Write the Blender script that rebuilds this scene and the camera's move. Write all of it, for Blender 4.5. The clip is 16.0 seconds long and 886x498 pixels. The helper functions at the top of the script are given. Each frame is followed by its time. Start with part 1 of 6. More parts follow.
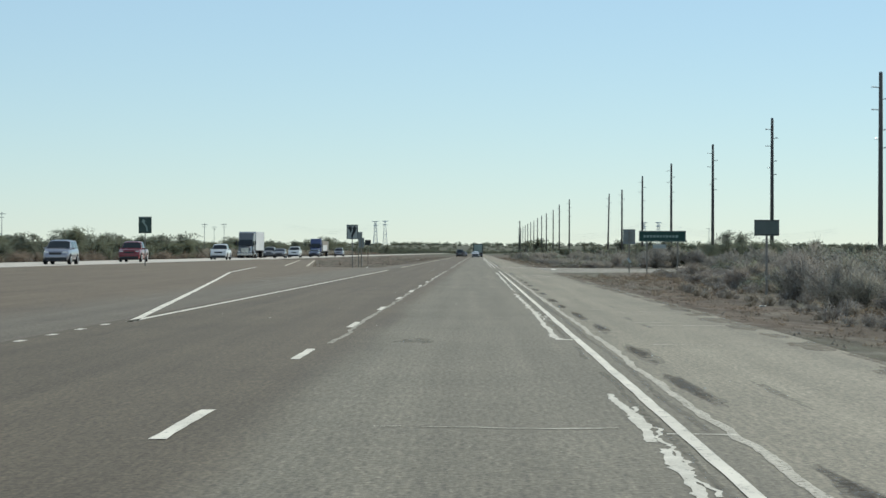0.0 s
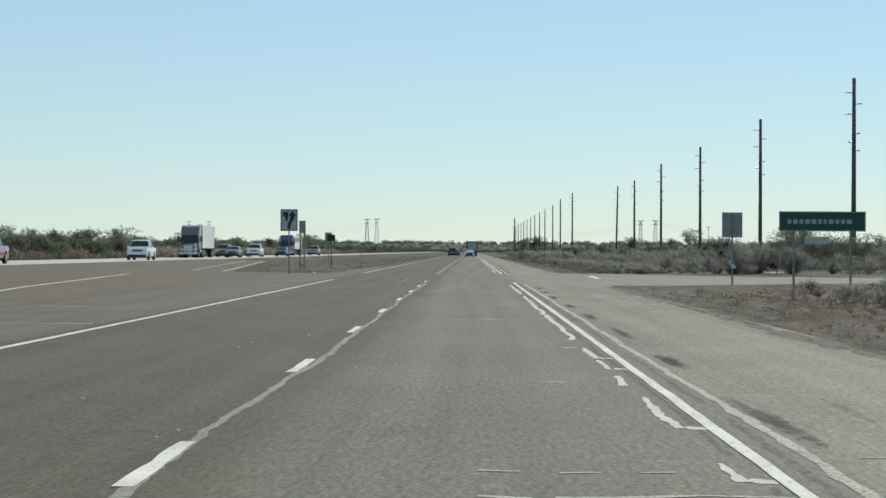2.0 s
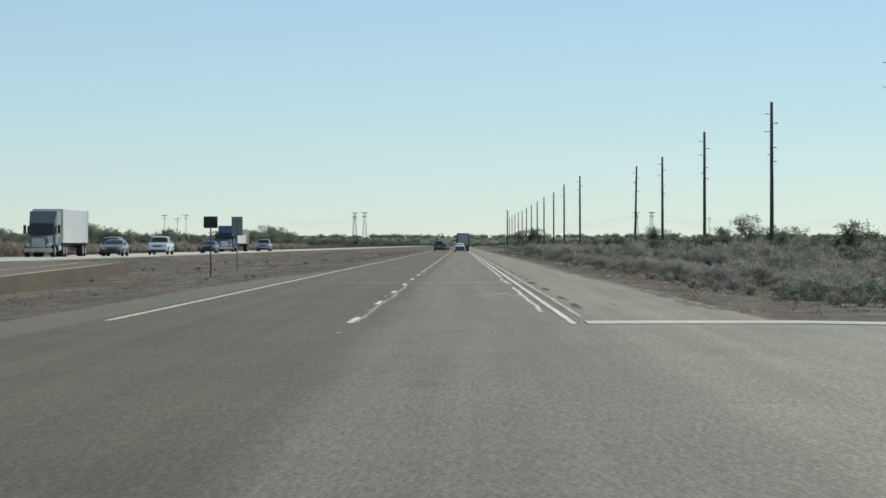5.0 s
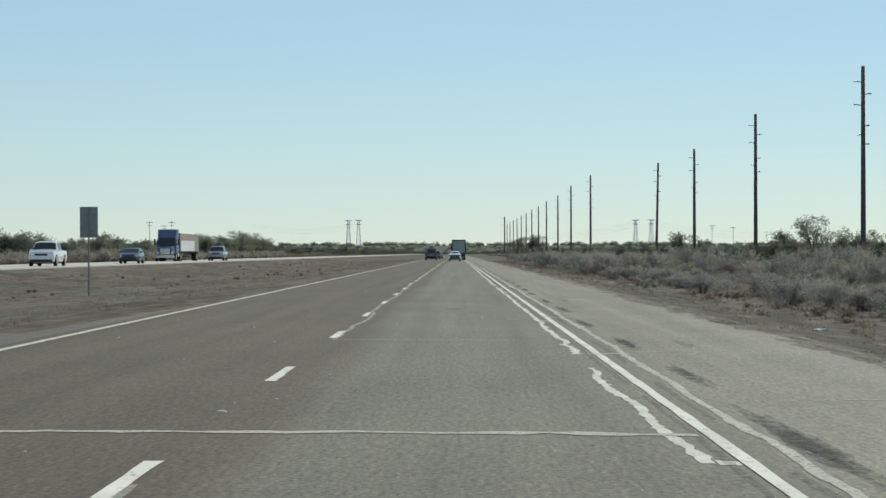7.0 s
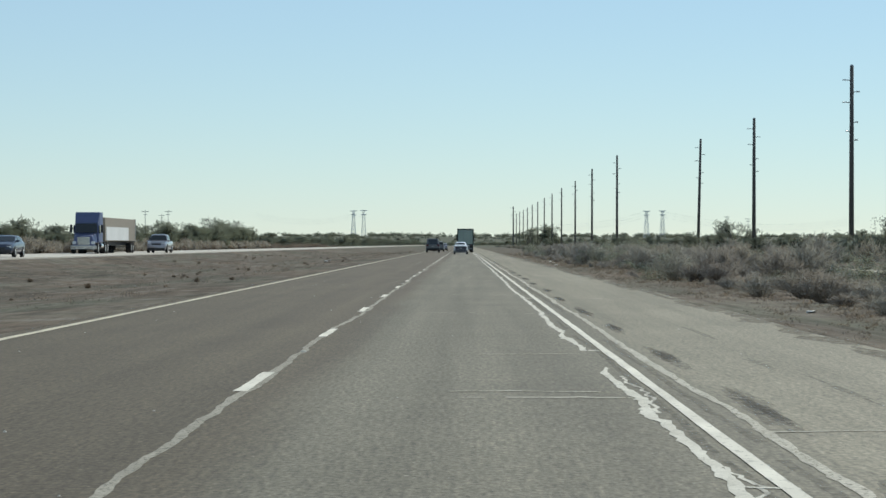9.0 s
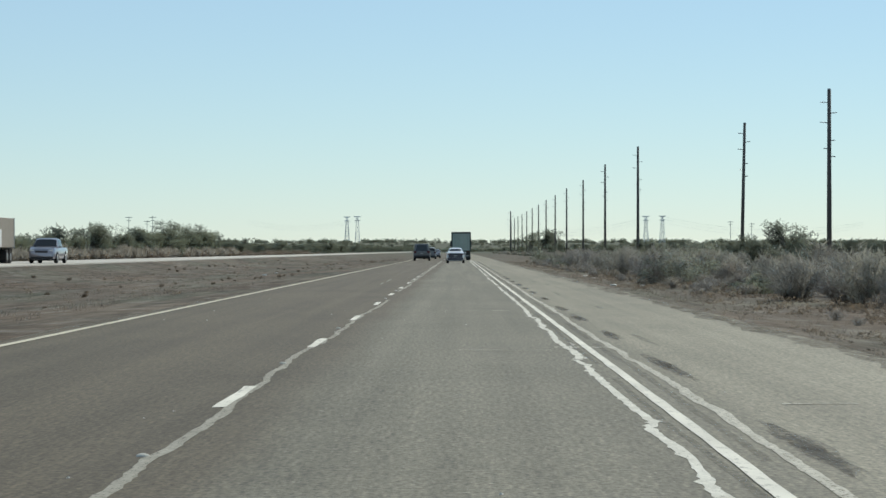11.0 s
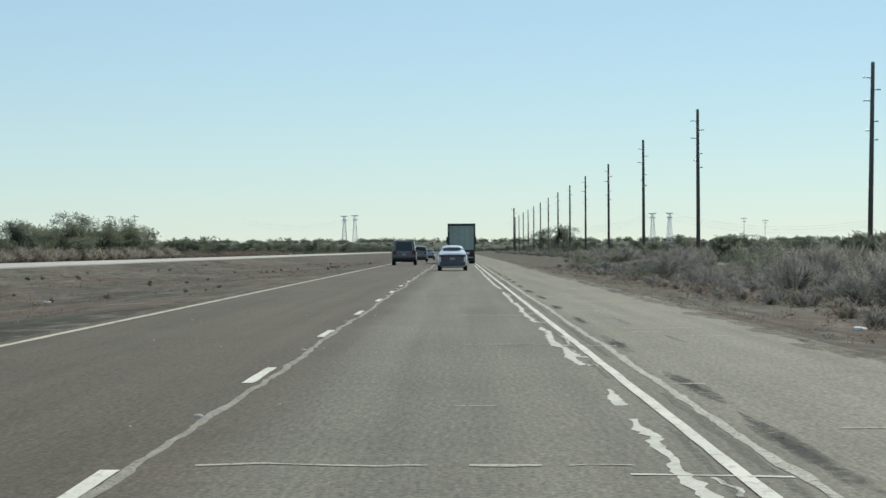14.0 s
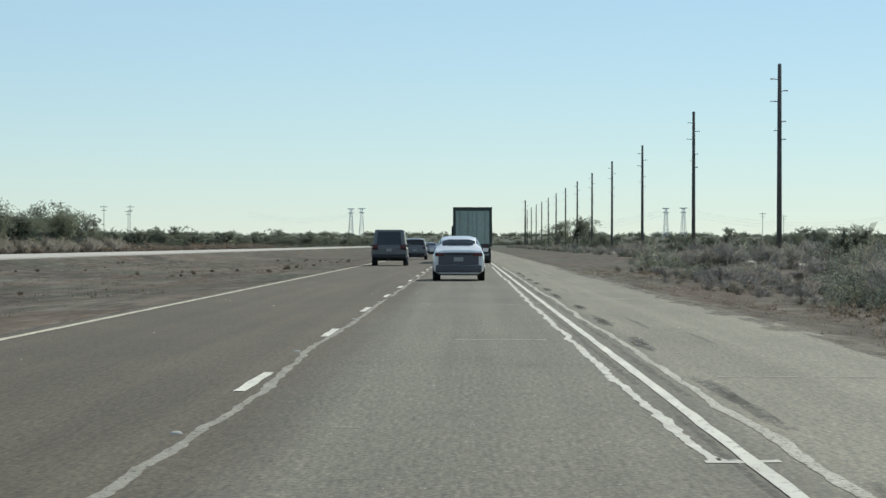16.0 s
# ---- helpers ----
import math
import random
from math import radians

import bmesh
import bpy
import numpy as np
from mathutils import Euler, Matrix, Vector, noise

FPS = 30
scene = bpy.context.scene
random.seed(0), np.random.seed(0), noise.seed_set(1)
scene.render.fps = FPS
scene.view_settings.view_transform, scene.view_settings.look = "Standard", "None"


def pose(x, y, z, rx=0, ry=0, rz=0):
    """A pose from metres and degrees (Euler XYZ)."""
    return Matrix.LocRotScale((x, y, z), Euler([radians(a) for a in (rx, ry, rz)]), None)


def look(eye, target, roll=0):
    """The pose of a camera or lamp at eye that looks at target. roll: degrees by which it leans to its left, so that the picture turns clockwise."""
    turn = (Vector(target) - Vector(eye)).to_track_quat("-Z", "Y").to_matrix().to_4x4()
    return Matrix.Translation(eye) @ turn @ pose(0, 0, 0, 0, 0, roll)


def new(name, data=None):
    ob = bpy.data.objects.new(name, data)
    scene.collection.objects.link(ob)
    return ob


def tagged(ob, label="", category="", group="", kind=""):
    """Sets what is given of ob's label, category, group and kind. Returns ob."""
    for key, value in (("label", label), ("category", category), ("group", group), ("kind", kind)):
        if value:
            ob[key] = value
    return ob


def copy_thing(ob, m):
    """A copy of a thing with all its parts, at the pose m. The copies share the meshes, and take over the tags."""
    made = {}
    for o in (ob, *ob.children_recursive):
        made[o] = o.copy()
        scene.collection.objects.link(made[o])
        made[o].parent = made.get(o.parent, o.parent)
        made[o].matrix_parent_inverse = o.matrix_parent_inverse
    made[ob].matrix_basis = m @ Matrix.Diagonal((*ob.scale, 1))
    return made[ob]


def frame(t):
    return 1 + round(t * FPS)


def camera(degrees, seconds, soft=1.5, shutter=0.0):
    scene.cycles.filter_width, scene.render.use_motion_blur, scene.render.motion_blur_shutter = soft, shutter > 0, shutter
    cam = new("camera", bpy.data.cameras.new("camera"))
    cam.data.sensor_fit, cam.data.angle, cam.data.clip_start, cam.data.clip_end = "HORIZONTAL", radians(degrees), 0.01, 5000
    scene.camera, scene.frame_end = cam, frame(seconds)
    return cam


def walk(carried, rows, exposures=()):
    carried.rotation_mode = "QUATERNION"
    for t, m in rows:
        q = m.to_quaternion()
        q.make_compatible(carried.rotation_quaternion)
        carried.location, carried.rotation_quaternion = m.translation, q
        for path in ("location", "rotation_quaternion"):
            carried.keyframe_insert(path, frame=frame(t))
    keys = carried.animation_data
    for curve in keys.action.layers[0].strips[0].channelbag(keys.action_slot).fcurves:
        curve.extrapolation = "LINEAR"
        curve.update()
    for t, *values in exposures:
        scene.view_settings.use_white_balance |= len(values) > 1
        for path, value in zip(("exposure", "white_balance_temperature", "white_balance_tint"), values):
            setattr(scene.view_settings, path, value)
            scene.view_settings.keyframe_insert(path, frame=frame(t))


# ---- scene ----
# ---------------------------------------------------------------- camera
cam = camera(21.06, 16.0, soft=1.5)
walk(cam, [
    (0, pose(0.160, 0.466, 1.283, 90.082, -0.152, 0.828)),
    (0.5, pose(0.065, 16.522, 1.283, 90.149, -0.224, 0.700)),
    (1, pose(-0.026, 32.492, 1.283, 90.082, -0.605, 0.730)),
    (1.5, pose(-0.105, 48.691, 1.283, 90.271, -0.068, 0.658)),
    (2, pose(-0.143, 64.804, 1.283, 90.048, -0.215, 0.657)),
    (2.5, pose(-0.209, 80.489, 1.283, 90.212, -0.497, 0.625)),
    (3, pose(-0.210, 96.430, 1.283, 90.034, -0.087, 0.471)),
    (3.5, pose(-0.224, 112.486, 1.283, 90.102, -0.018, 0.488)),
    (4, pose(-0.215, 128.681, 1.283, 89.993, -0.129, 0.467)),
    (4.5, pose(-0.211, 144.647, 1.283, 89.947, -0.012, 0.445)),
    (5, pose(-0.206, 160.405, 1.283, 89.901, 0.105, 0.422)),
    (5.5, pose(-0.202, 176.124, 1.283, 89.856, 0.222, 0.400)),
    (6, pose(-0.198, 191.975, 1.283, 89.810, 0.339, 0.377)),
    (6.5, pose(-0.193, 208.126, 1.283, 89.764, 0.456, 0.355)),
    (7, pose(-0.157, 224.522, 1.283, 90.096, 0.092, 0.313)),
    (7.5, pose(-0.099, 240.840, 1.283, 89.978, -0.005, 0.465)),
    (8, pose(-0.089, 256.933, 1.283, 89.967, -0.321, 0.491)),
    (8.5, pose(-0.076, 272.953, 1.283, 89.884, -0.112, 0.500)),
    (9, pose(-0.088, 288.646, 1.283, 89.882, -0.118, 0.474)),
    (9.5, pose(-0.083, 304.385, 1.283, 89.920, -0.082, 0.446)),
    (10, pose(-0.078, 319.941, 1.283, 89.959, -0.047, 0.418)),
    (10.5, pose(-0.073, 335.394, 1.283, 89.998, -0.011, 0.390)),
    (11, pose(-0.068, 350.824, 1.283, 90.036, 0.025, 0.362)),
    (11.5, pose(-0.063, 366.311, 1.283, 90.075, 0.061, 0.334)),
    (12, pose(-0.082, 381.663, 1.283, 90.040, -0.127, 0.354)),
    (12.5, pose(-0.062, 397.393, 1.283, 90.014, 0.154, 0.398)),
    (13, pose(-0.016, 413.142, 1.283, 90.040, 0.126, 0.343)),
    (13.5, pose(-0.017, 428.675, 1.283, 90.123, -0.004, 0.361)),
    (14, pose(0.027, 444.698, 1.283, 90.024, 0.311, 0.366)),
    (14.5, pose(0.020, 460.563, 1.283, 90.047, 0.046, 0.430)),
    (15, pose(0.005, 476.446, 1.283, 89.992, 0.230, 0.534)),
    (15.5, pose(-0.022, 492.291, 1.283, 90.040, -0.077, 0.573)),
    (16, pose(-0.059, 508.123, 1.283, 89.880, -0.125, 0.564)),
], [(0, 0.08, 6100, 2), (3, 0.08, 6100, 2), (4, 0.03, 6100, 2), (6.5, 0.0, 6100, 2), (8, -0.02, 6100, 2), (9, 0.06, 6100, 2), (11.5, 0.08, 6100, 2), (16, 0.08, 6100, 2)])

# ---------------------------------------------------------------- sky and sun
SUN_AZ, SUN_EL = radians(28.0), radians(38.0)
world = bpy.data.worlds.new("world")
scene.world = world
world.use_nodes = True
wn = world.node_tree
sky = wn.nodes.new("ShaderNodeTexSky")
sky.sky_type = "NISHITA"
sky.sun_disc = False
sky.sun_elevation, sky.sun_rotation = SUN_EL, SUN_AZ
sky.altitude, sky.air_density, sky.dust_density, sky.ozone_density = 500.0, 1.0, 0.0, 4.0
bg = wn.nodes["Background"]
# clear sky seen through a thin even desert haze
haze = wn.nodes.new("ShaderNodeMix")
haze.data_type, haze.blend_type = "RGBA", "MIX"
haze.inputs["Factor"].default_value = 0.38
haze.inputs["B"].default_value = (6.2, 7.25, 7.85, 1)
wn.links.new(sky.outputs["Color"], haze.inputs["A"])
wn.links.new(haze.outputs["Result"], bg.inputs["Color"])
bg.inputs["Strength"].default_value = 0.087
sun_from = Vector((math.sin(SUN_AZ) * math.cos(SUN_EL), math.cos(SUN_AZ) * math.cos(SUN_EL), math.sin(SUN_EL)))
sun = new("sun", bpy.data.lights.new("sun", "SUN"))
sun.data.energy, sun.data.angle, sun.data.color = 3.8, radians(0.53), (1.0, 0.91, 0.79)
sun.matrix_world = look(sun_from * 400, (0, 0, 0))


# ---------------------------------------------------------------- materials
def node_mat(name):
    m = bpy.data.materials.new(name)
    m.use_nodes = True
    nt = m.node_tree
    return m, nt, nt.nodes["Principled BSDF"]


def coords(nt, scale=(1, 1, 1)):
    tc = nt.nodes.new("ShaderNodeTexCoord")
    mp = nt.nodes.new("ShaderNodeMapping")
    mp.inputs["Scale"].default_value = scale
    nt.links.new(tc.outputs["Object"], mp.inputs["Vector"])
    return mp.outputs["Vector"]


def noise_node(nt, vec, scale, detail=4.0, rough=0.6):
    n = nt.nodes.new("ShaderNodeTexNoise")
    n.inputs["Scale"].default_value, n.inputs["Detail"].default_value, n.inputs["Roughness"].default_value = scale, detail, rough
    nt.links.new(vec, n.inputs["Vector"])
    return n.outputs["Fac"]


def ramp(nt, fac, stops):
    r = nt.nodes.new("ShaderNodeValToRGB")
    els = r.color_ramp.elements
    while len(els) < len(stops):
        els.new(0.5)
    for e, (pos, col) in zip(els, stops):
        e.position, e.color = pos, (*col, 1)
    nt.links.new(fac, r.inputs["Fac"])
    return r.outputs["Color"]


def blend(nt, mode, fac, a, b):
    m = nt.nodes.new("ShaderNodeMix")
    m.data_type, m.blend_type = "RGBA", mode
    for sock, val in ((m.inputs["Factor"], fac), (m.inputs["A"], a), (m.inputs["B"], b)):
        if isinstance(val, (int, float)):
            sock.default_value = val
        elif isinstance(val, tuple):
            sock.default_value = (*val, 1)
        else:
            nt.links.new(val, sock)
    return m.outputs["Result"]


def bump(nt, bsdf, height, strength, dist):
    b = nt.nodes.new("ShaderNodeBump")
    b.inputs["Strength"].default_value, b.inputs["Distance"].default_value = strength, dist
    nt.links.new(height, b.inputs["Height"])
    nt.links.new(b.outputs["Normal"], bsdf.inputs["Normal"])


def g3(v, tint=(1, 1, 1)):
    return tuple(v * t for t in tint)


def surface(name, dark, light, big=0.3, fine=9.0, stretch=(1, 1, 1), rough=0.9, spec=0.3, bump_s=0.4, bump_d=0.01, metal=0.0, grain=0.25):
    """Two colours mixed by a broad pattern, with a finer grain over it and fine relief."""
    m, nt, b = node_mat(name)
    v = coords(nt, stretch)
    n1 = noise_node(nt, v, big, 5, 0.6)
    col = ramp(nt, n1, [(0.3, dark), (0.7, light)])
    n2 = noise_node(nt, coords(nt), fine, 5, 0.7)
    gr = ramp(nt, n2, [(0.25, g3(1 - grain * 1.6)), (0.75, g3(1 + grain * 0.6))])
    nt.links.new(blend(nt, "MULTIPLY", 1.0, col, gr), b.inputs["Base Color"])
    b.inputs["Roughness"].default_value, b.inputs["Metallic"].default_value = rough, metal
    b.inputs["Specular IOR Level"].default_value = spec
    if bump_s:
        bump(nt, b, n2, bump_s, bump_d)
    return m


def asphalt(name, dark, light, stones, stone_amount=0.64, across=None, sheen=0.22):
    """Worn asphalt: long stains along the lane, mottling, and pale stones showing through.
    across: rows of (x0, x1, tint) that tint all that lies left of x0 and fade out to x1."""
    m, nt, b = node_mat(name)
    long_v = coords(nt, (1.7, 0.025, 1))
    streak = noise_node(nt, long_v, 1.0, 4, 0.55)
    mott = noise_node(nt, coords(nt, (1, 0.5, 1)), 0.35, 6, 0.65)
    col = ramp(nt, blend(nt, "MIX", 0.40, streak, mott), [(0.34, dark), (0.66, light)])
    fine = noise_node(nt, coords(nt, (1, 0.55, 1)), 26.0, 4, 0.62)
    col = blend(nt, "MULTIPLY", 1.0, col, ramp(nt, fine, [(0.28, g3(0.42)), (0.5, g3(0.96)), (0.72, g3(1.42))]))
    grit = noise_node(nt, coords(nt, (1, 0.11, 1)), 24.0, 3, 0.6)
    col = blend(nt, "MULTIPLY", 1.0, col, ramp(nt, grit, [(0.30, g3(0.72)), (0.52, g3(1.0)), (0.70, g3(1.24))]))
    sv = noise_node(nt, coords(nt, (1, 0.5, 1)), 21.0, 2, 0.5)
    mask = ramp(nt, sv, [(stone_amount, (0, 0, 0)), (stone_amount + 0.10, g3(0.75))])
    col = blend(nt, "MIX", mask, col, stones)
    if across:
        tc = nt.nodes.new("ShaderNodeTexCoord")
        sep = nt.nodes.new("ShaderNodeSeparateXYZ")
        nt.links.new(tc.outputs["Object"], sep.inputs["Vector"])
        wob = nt.nodes.new("ShaderNodeMath")
        wob.operation = "MULTIPLY_ADD"
        wob.inputs[1].default_value = 0.7
        nt.links.new(noise_node(nt, coords(nt, (1, 0.12, 1)), 0.8, 4, 0.6), wob.inputs[0])
        nt.links.new(sep.outputs["X"], wob.inputs[2])
        for x0, x1, tint in across:
            fade = nt.nodes.new("ShaderNodeMapRange")
            fade.interpolation_type = "SMOOTHSTEP"
            fade.inputs["From Min"].default_value, fade.inputs["From Max"].default_value = x0 + 0.35, x1 + 0.35
            nt.links.new(wob.outputs["Value"], fade.inputs["Value"])
            col = blend(nt, "MULTIPLY", 1.0, col, blend(nt, "MIX", fade.outputs["Result"], tint, (1.0, 1.0, 1.0)))
    oil = ramp(nt, noise_node(nt, coords(nt, (1, 0.35, 1)), 1.1, 3, 0.5), [(0.62, g3(1.0)), (0.78, g3(0.80))])
    col = blend(nt, "MULTIPLY", 1.0, col, oil)
    nt.links.new(col, b.inputs["Base Color"])
    b.inputs["Roughness"].default_value, b.inputs["Specular IOR Level"].default_value = 0.80, sheen
    bump(nt, b, fine, 0.5, 0.010)
    return m


def paint_line(name, col, worn):
    """Road paint with worn-through flakes."""
    m, nt, b = node_mat(name)
    n = noise_node(nt, coords(nt, (1, 0.35, 1)), 14.0, 6, 0.75)
    c = ramp(nt, n, [(0.30, worn), (0.46, col)])
    d = noise_node(nt, coords(nt), 0.8, 3, 0.5)
    c = blend(nt, "MULTIPLY", 1.0, c, ramp(nt, d, [(0.3, g3(0.8)), (0.7, g3(1.05))]))
    nt.links.new(c, b.inputs["Base Color"])
    b.inputs["Roughness"].default_value, b.inputs["Specular IOR Level"].default_value = 0.9, 0.1
    bump(nt, b, n, 0.2, 0.004)
    return m


def plain(name, col, rough=0.5, metal=0.0, spec=0.5, var=0.12, scale=3.0, coat=0.0):
    m, nt, b = node_mat(name)
    n = noise_node(nt, coords(nt), scale, 4, 0.6)
    c = ramp(nt, n, [(0.3, g3(1 - var)), (0.7, g3(1 + var * 0.5))])
    nt.links.new(blend(nt, "MULTIPLY", 1.0, col, c), b.inputs["Base Color"])
    b.inputs["Roughness"].default_value, b.inputs["Metallic"].default_value = rough, metal
    b.inputs["Specular IOR Level"].default_value, b.inputs["Coat Weight"].default_value = spec, coat
    return m


def frayed(m, low, high, scale=10.0, most=1.0):
    """Let the surface below show through worn spots."""
    nt = m.node_tree
    n = noise_node(nt, coords(nt, (1, 0.6, 1)), scale, 5, 0.75)
    mask = ramp(nt, n, [(low, (0, 0, 0)), (high, g3(most))])
    see = nt.nodes.new("ShaderNodeBsdfTransparent")
    mx = nt.nodes.new("ShaderNodeMixShader")
    nt.links.new(mask, mx.inputs["Fac"])
    nt.links.new(see.outputs["BSDF"], mx.inputs[1])
    nt.links.new(nt.nodes["Principled BSDF"].outputs["BSDF"], mx.inputs[2])
    nt.links.new(mx.outputs["Shader"], nt.nodes["Material Output"].inputs["Surface"])
    return m


def leafy(name, dark, light, gaps=0.48):
    """Leaves or twigs, each clump its own tone, slightly see-through."""
    m, nt, b = node_mat(name)
    geo = nt.nodes.new("ShaderNodeNewGeometry")
    info = nt.nodes.new("ShaderNodeObjectInfo")
    c = ramp(nt, geo.outputs["Random Per Island"], [(0.0, dark), (1.0, light)])
    t = ramp(nt, info.outputs["Random"], [(0.0, (0.86, 0.84, 0.88)), (1.0, (1.12, 1.10, 1.02))])
    col = blend(nt, "MULTIPLY", 1.0, c, t)
    nt.links.new(col, b.inputs["Base Color"])
    b.inputs["Roughness"].default_value, b.inputs["Specular IOR Level"].default_value = 0.8, 0.10
    tr = nt.nodes.new("ShaderNodeBsdfTranslucent")
    nt.links.new(col, tr.inputs["Color"])
    mx = nt.nodes.new("ShaderNodeMixShader")
    mx.inputs["Fac"].default_value = 0.6
    nt.links.new(b.outputs["BSDF"], mx.inputs[1])
    nt.links.new(tr.outputs["BSDF"], mx.inputs[2])
    # fine twigs and leaflets leave gaps in each spray
    gap = nt.nodes.new("ShaderNodeBsdfTransparent")
    mg = nt.nodes.new("ShaderNodeMixShader")
    mg.inputs["Fac"].default_value = gaps
    nt.links.new(mx.outputs["Shader"], mg.inputs[1])
    nt.links.new(gap.outputs["BSDF"], mg.inputs[2])
    nt.links.new(mg.outputs["Shader"], nt.nodes["Material Output"].inputs["Surface"])
    return m


M = {}
M["lanes"] = asphalt("asphalt_lanes", (0.157, 0.142, 0.104), (0.264, 0.240, 0.178), (0.42, 0.388, 0.305), 0.65, ((1.75, 2.35, (0.725, 0.73, 0.735)), (-1.8, -1.0, (0.625, 0.550, 0.488))))
M["pocket"] = asphalt("asphalt_turn_lane", (0.104, 0.090, 0.067), (0.152, 0.132, 0.100), (0.25, 0.22, 0.17), 0.67, ((-11.0, -8.2, (0.98, 0.88, 0.76)),))
M["side_road"] = asphalt("asphalt_side_road", (0.172, 0.161, 0.130), (0.240, 0.225, 0.184), (0.37, 0.35, 0.29), 0.64)
M["concrete"] = surface("pale_concrete", (0.454, 0.419, 0.368), (0.594, 0.555, 0.487), 0.08, 4.0, (1, 0.3, 1), rough=0.85)
M["white_line"] = paint_line("white_road_paint", (0.735, 0.700, 0.610), (0.26, 0.25, 0.22))
M["yellow_line"] = paint_line("faded_cream_road_paint", (0.62, 0.57, 0.45), (0.20, 0.18, 0.15))
# sky sheen on dark crack sealant, put into pale matte colours
M["seal"] = surface("crack_sealant_sheen_light", (0.550, 0.522, 0.448), (0.770, 0.737, 0.650), 2.0, 30, rough=0.9, spec=0.1, grain=0.2)
M["seal_pale"] = surface("crack_sealant_sheen_sand", (0.455, 0.428, 0.358), (0.635, 0.597, 0.512), 1.2, 20, rough=0.9, spec=0.1, grain=0.3)
M["seal_tan"] = surface("crack_sealant_sheen_tan", (0.285, 0.267, 0.222), (0.410, 0.386, 0.326), 1.2, 20, rough=0.9, spec=0.1, grain=0.25)
M["stud"] = plain("ceramic_stud", (0.52, 0.50, 0.45), 0.85, 0.0, 0.1)
for key, low, high in (("seal", 0.30, 0.40), ("seal_pale", 0.32, 0.48), ("seal_tan", 0.30, 0.46)):
    frayed(M[key], low, high, 24.0)
M["pole"] = surface("weathered_pole_wood", (0.095, 0.092, 0.088), (0.165, 0.158, 0.148), 0.6, 6, (3, 3, 0.2), rough=0.85)
M["insulator"] = plain("pale_grey_insulator", (0.46, 0.47, 0.48), 0.3)
M["galv"] = plain("galvanised_steel", (0.36, 0.37, 0.37), 0.45, 0.7, 0.5, 0.2)
# distance haze put into the colour of the far towers and wires
M["tower"] = plain("haze_pale_tower_steel", (0.62, 0.66, 0.69), 0.7, 0.0)
M["post"] = plain("sign_post_steel", (0.27, 0.25, 0.22), 0.6, 0.3, 0.5, 0.25)
M["sign_white"] = plain("sign_white_sheet", (0.44, 0.47, 0.445), 0.5)
M["sign_black"] = plain("sign_black_ink", (0.02, 0.022, 0.022), 0.5)
M["sign_green"] = plain("sign_green_sheet", (0.018, 0.068, 0.053), 0.6)
M["sign_dark"] = plain("weathered_grey_green_sheet", (0.13, 0.155, 0.14), 0.5, 0.2)
M["sign_letter"] = plain("sign_pale_lettering", (0.30, 0.40, 0.36), 0.4)
M["sign_olive"] = plain("faded_dark_green_sheet", (0.045, 0.08, 0.066), 0.5)
M["sign_back"] = plain("sign_bare_aluminium", (0.27, 0.29, 0.28), 0.5, 0.6, 0.5, 0.2)
M["rust"] = plain("rusty_orange_post", (0.13, 0.088, 0.068), 0.8, 0.0, 0.3, 0.3)
M["tyre"] = plain("tyre_rubber", (0.022, 0.022, 0.023), 0.85, 0, 0.3)
M["rim"] = plain("wheel_alloy", (0.40, 0.41, 0.42), 0.35, 0.8)
M["glass"] = plain("tinted_car_glass", (0.012, 0.014, 0.016), 0.06, 0.0, 0.6, 0.02)
M["glass_dark"] = plain("dark_privacy_glass", (0.010, 0.011, 0.013), 0.12, 0.0, 0.2, 0.02)
M["trim"] = plain("black_plastic_trim", (0.028, 0.028, 0.03), 0.6)
M["chrome"] = plain("chrome", (0.6, 0.6, 0.61), 0.15, 1.0)
M["tail"] = plain("red_tail_lens", (0.10, 0.018, 0.020), 0.25)
M["lamp"] = plain("clear_headlamp_lens", (0.72, 0.73, 0.74), 0.12)
M["plate"] = plain("licence_plate_white", (0.36, 0.36, 0.35), 0.6)
M["car_white"] = plain("white_car_paint", (0.74, 0.74, 0.74), 0.3, 0, 0.5, 0.03, 1.0, 0.6)
# shade on the white car's rear, put into a mauve-grey colour
M["car_shaded"] = plain("shaded_white_car_paint", (0.115, 0.113, 0.125), 0.65, 0.0, 0.25, 0.08, 1.0, 0.0)
M["car_pearl"] = plain("white_pearl_car_paint", (0.78, 0.78, 0.78), 0.3, 0.0, 0.5, 0.03, 1.0, 0.8)
M["car_dark"] = plain("charcoal_car_paint", (0.145, 0.145, 0.150), 0.45, 0.1, 0.5, 0.05, 1.0, 0.6)
M["car_blue"] = plain("dark_blue_car_paint", (0.030, 0.036, 0.07), 0.35, 0.2, 0.5, 0.05, 1.0, 0.6)
M["car_red"] = plain("dark_red_car_paint", (0.20, 0.012, 0.018), 0.3, 0.1, 0.5, 0.05, 1.0, 0.6)
M["car_silver"] = plain("silver_car_paint", (0.33, 0.32, 0.36), 0.3, 0.6, 0.5, 0.05, 1.0, 0.6)
M["trailer_white"] = surface("white_trailer_skin", (0.66, 0.66, 0.65), (0.76, 0.76, 0.75), 0.5, 5, rough=0.45, grain=0.06, bump_s=0.05)
M["trailer_green"] = surface("grey_green_trailer_doors", (0.34, 0.415, 0.37), (0.45, 0.525, 0.475), 0.7, 5, rough=0.55, grain=0.12, bump_s=0.05)
M["trailer_tan"] = plain("tan_trailer_roof", (0.26, 0.225, 0.18), 0.7)
M["trailer_frame"] = plain("dark_trailer_frame", (0.035, 0.05, 0.046), 0.5)
